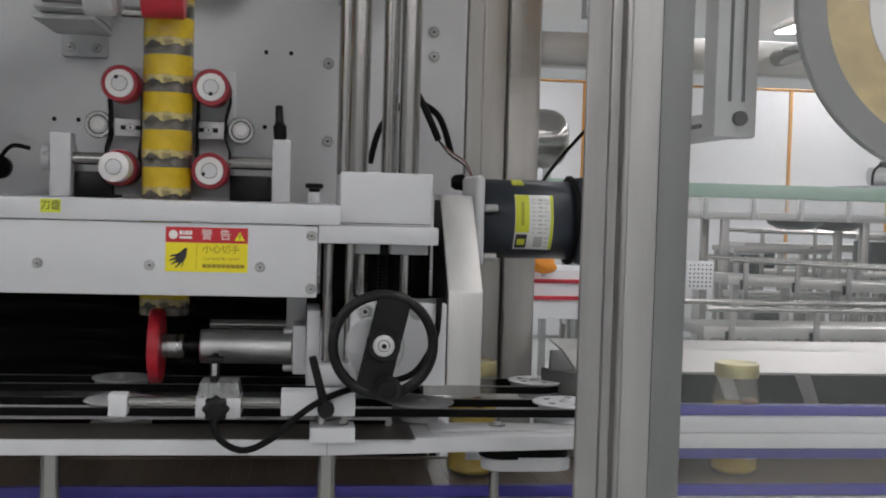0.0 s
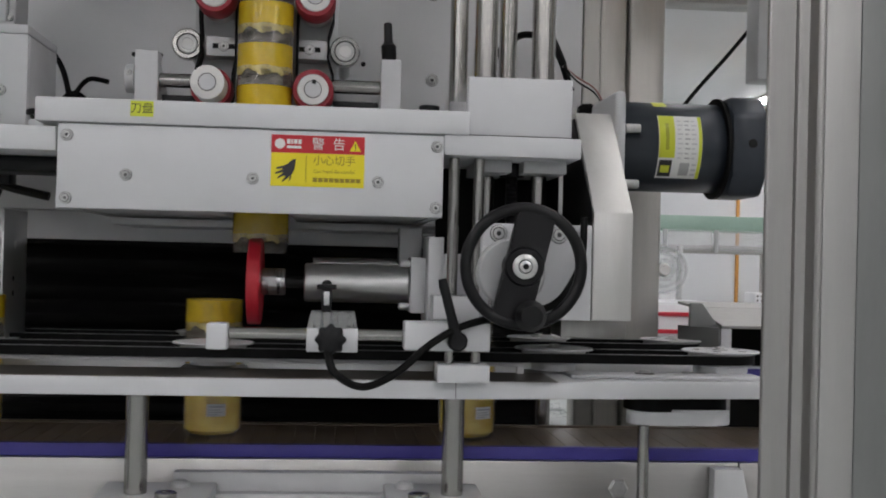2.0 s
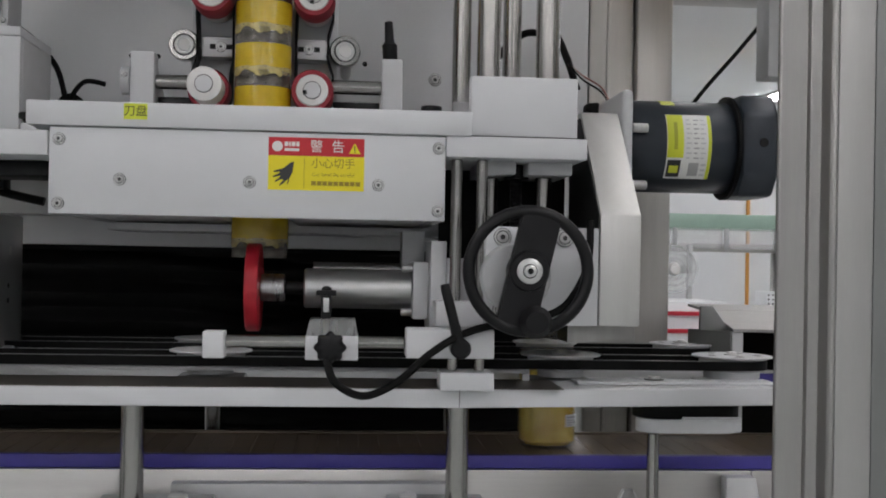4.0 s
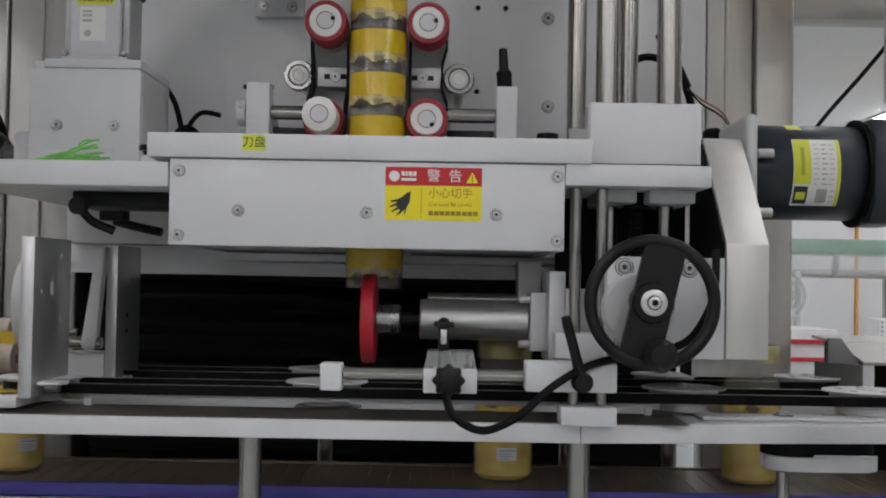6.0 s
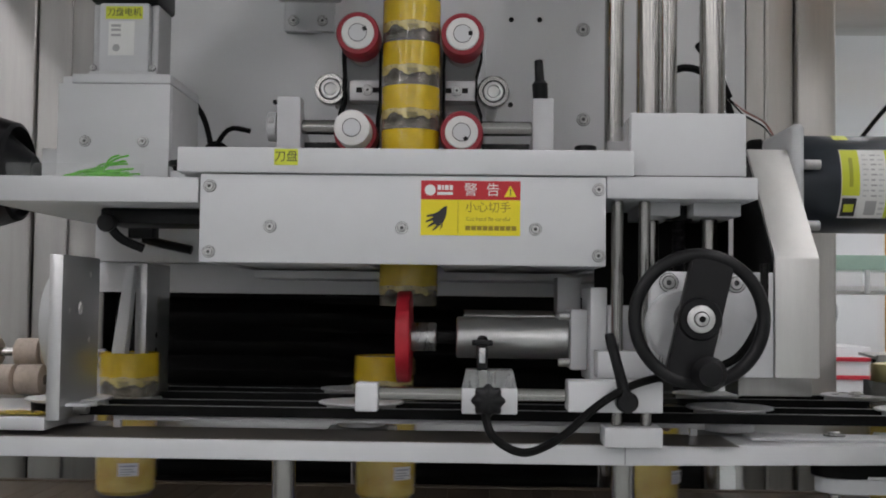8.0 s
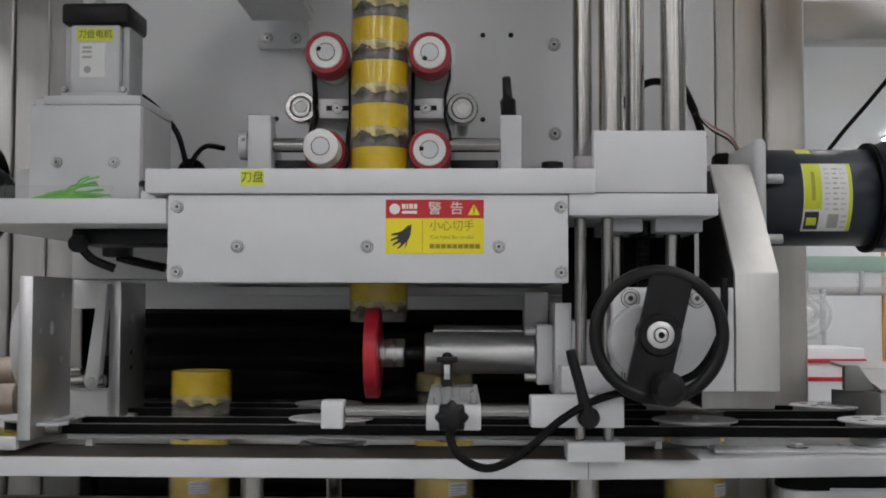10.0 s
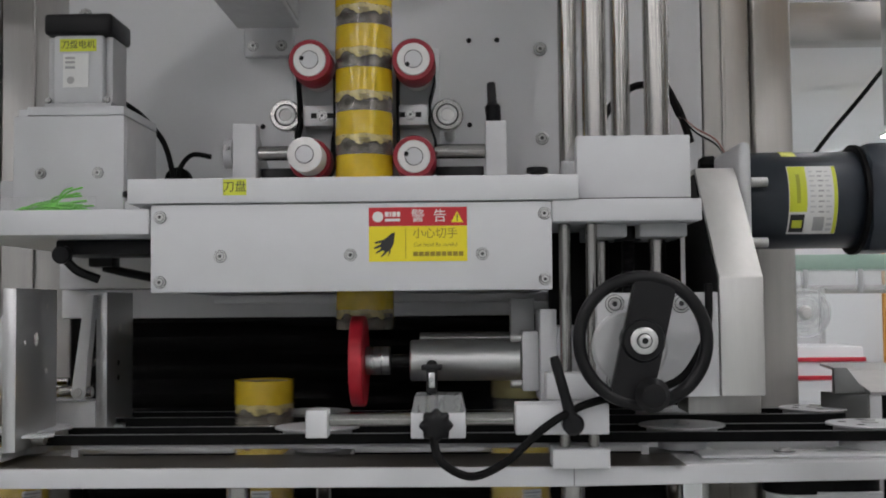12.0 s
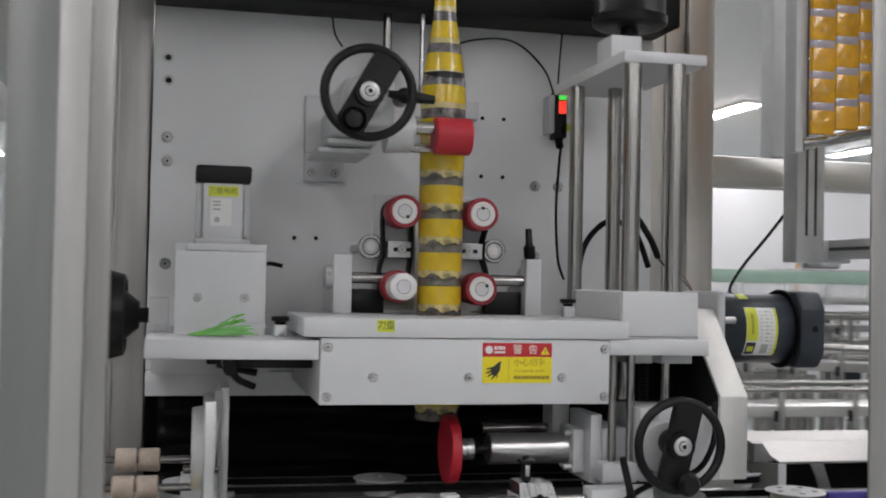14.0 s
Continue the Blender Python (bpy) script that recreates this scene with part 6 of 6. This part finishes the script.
for x0, y0, z0, w in ((2.65, 4.9, 0.72, 0.7), (3.5, 4.88, 0.84, 0.7), (2.95, 5.9, 0.95, 0.6), (4.75, 4.7, 0.8, 0.8), (3.8, 5.9, 1.05, 0.9), (5.0, 5.9, 0.95, 0.9), (3.8, 7.9, 0.9, 1.0), (5.0, 7.9, 1.0, 1.2)):
    tt = thing("steel_trestle", "stainless steel trestle frame with cross bars", "trestle", (x0, y0, 0), "background trestles")
    for x in (x0, x0 + w / 2, x0 + w):
        part("leg", box(x - 0.016, x + 0.016, y0, y0 + 0.028, 0, z0, 0.002), STEEL, tt)
        part("leg", box(x - 0.016, x + 0.016, y0 + 0.35, y0 + 0.378, 0, z0, 0.002), STEEL, tt)
    for y in (y0 - 0.003, y0 + 0.347):
        part("top_bar", box(x0 - 0.03, x0 + w + 0.03, y, y + 0.034, z0 + 0.0005, z0 + 0.035, 0.002), STEELH, tt)
        part("cross_bar", box(x0, x0 + w, y + 0.032, y + 0.05, z0 - 0.2, z0 - 0.17, 0.002), STEELH, tt)
    part("shelf", box(x0, x0 + w * 0.9, y0 + 0.03, y0 + 0.34, z0 - 0.35, z0 - 0.335, 0.002), WALL, tt, "pale shelf")
    part("drive_box", box(x0 + 0.1 * w, x0 + 0.3 * w, y0 + 0.06, y0 + 0.3, z0 - 0.16, z0 - 0.01, 0.008), MOTOR, tt, "dark drive box")
mp_ = thing("small_pump", "small motor with a cable on the far conveyor", "motor", (3.75, 5.4, 1.38))
part("plate", box(3.5, 4.1, 5.281, 5.7495, 1.3805, 1.395, 0.003), ALU2, mp_)
part("body", cyl((3.6, 5.45, 1.455), (3.85, 5.45, 1.455), 0.056), ALU2, mp_)
part("box", box(3.68, 3.8, 5.4, 5.5, 1.508, 1.55, 0.006), MOTOR, mp_)
part("cable", sweep(smooth_path([(3.58, 5.38, 1.4), (3.58, 5.37, 1.48), (3.63, 5.37, 1.53), (3.7, 5.38, 1.56), (3.76, 5.4, 1.54)]), 0.009), RUBBER, mp_, "black cable loop")

# outlet side: teal drums and a low bench
td = thing("teal_drum", "teal plastic drum beyond the outlet", "drum", (-0.98, 1.5, 0))
part("body", lathe([(0, 0), (0, 0.17), (0.02, 0.18), (0.98, 0.18), (1.0, 0.17), (1.04, 0.16), (1.1, 0.16), (1.2, 0.15), (1.2, 0)], (-0.98, 1.5, 0), (0, 0, 1), 40), TEAL, td)
part("band", lathe([(0, 0.181), (0, 0.186), (0.012, 0.186), (0.012, 0.181)], (-0.98, 1.5, 0.985), (0, 0, 1), 40), RUBBER, td, "dark band")
wb_ = thing("work_bench", "low pale bench beyond the outlet", "bench", (-1.6, 2.4, 0))
part("top", box(-3.2, -0.75, 2.2, 2.9, 0.88, 0.92, 0.004), WALL, wb_)
for x in (-3.1, -0.85):
    part("leg", box(x, x + 0.05, 2.3, 2.35, 0, 0.8795, 0.003), ALU2, wb_)


# ---- what moves ----
def motions():
    v, slow, knee = 0.317, 0.13, 0.56
    belt_z = 0.9198

    def jar_x(t, cross):
        fast = CX + v * (cross - t)
        at_knee = cross - (knee - CX) / v
        return fast if t >= at_knee else knee + slow * (at_knee - t)
    grid = [k * 0.5 for k in range(29)]
    for ob, cross in zip(JARS, EVENTS):
        k = cross - (knee - CX) / v
        ts_ = sorted({*grid, *(round(t, 2) for t in (k - 0.1, k, k + 0.1) if 0 < t < 14)})
        walk(ob, [(t, pose(jar_x(t, cross), CY, belt_z, 0, 0, 17 * JARS.index(ob) % 60 - 30)) for t in ts_])
    for i, ob in enumerate(SLEEVES):
        rows = [(0.0, pose(CX, CY, TOP + P * i))]
        level = i
        for e in EVENTS[:i]:
            rows.append((e - 0.07, pose(CX, CY, TOP + P * level)))
            level -= 1
            rows.append((e, pose(CX, CY, TOP + P * level)))
        if i < len(EVENTS):
            e = EVENTS[i]
            rows.append((e - 0.1, pose(CX, CY, TOP)))
            rows.append((e - 0.03, pose(CX, CY, belt_z + 0.1352)))
            t = e + 0.07
            while t < 13.9:
                rows.append((t, pose(jar_x(t, e), CY, belt_z + 0.1352)))
                t += 0.5
            rows.append((14.0, pose(jar_x(14.0, e), CY, belt_z + 0.1352)))
        else:
            rows.append((14.0, pose(CX, CY, TOP + P * level)))
        walk(ob, rows)
    for ob, x, z, turn, start in ROLLERS:
        ang = start
        rows = [(0.0, pose(x, 0.16, z, 0, ang, 0))]
        for e in EVENTS:
            rows.append((e - 0.07, pose(x, 0.16, z, 0, ang, 0)))
            rows.append((e - 0.035, pose(x, 0.16, z, 0, ang + 58 * turn, 0)))
            ang += 116 * turn
            rows.append((e, pose(x, 0.16, z, 0, ang, 0)))
        rows.append((14.0, pose(x, 0.16, z, 0, ang, 0)))
        walk(ob, rows)
    for ob, x, y, turn, r in PULLEYS:
        rate = math.degrees(v / r) * turn
        walk(ob, [(k / 10, pose(x, y, 0.995, 0, 0, rate * k / 10)) for k in range(141)])
    walk(rw, [(k / 10, pose(0, AY, AZ, -70 * k, 0, 0)) for k in range(141)])


motions()
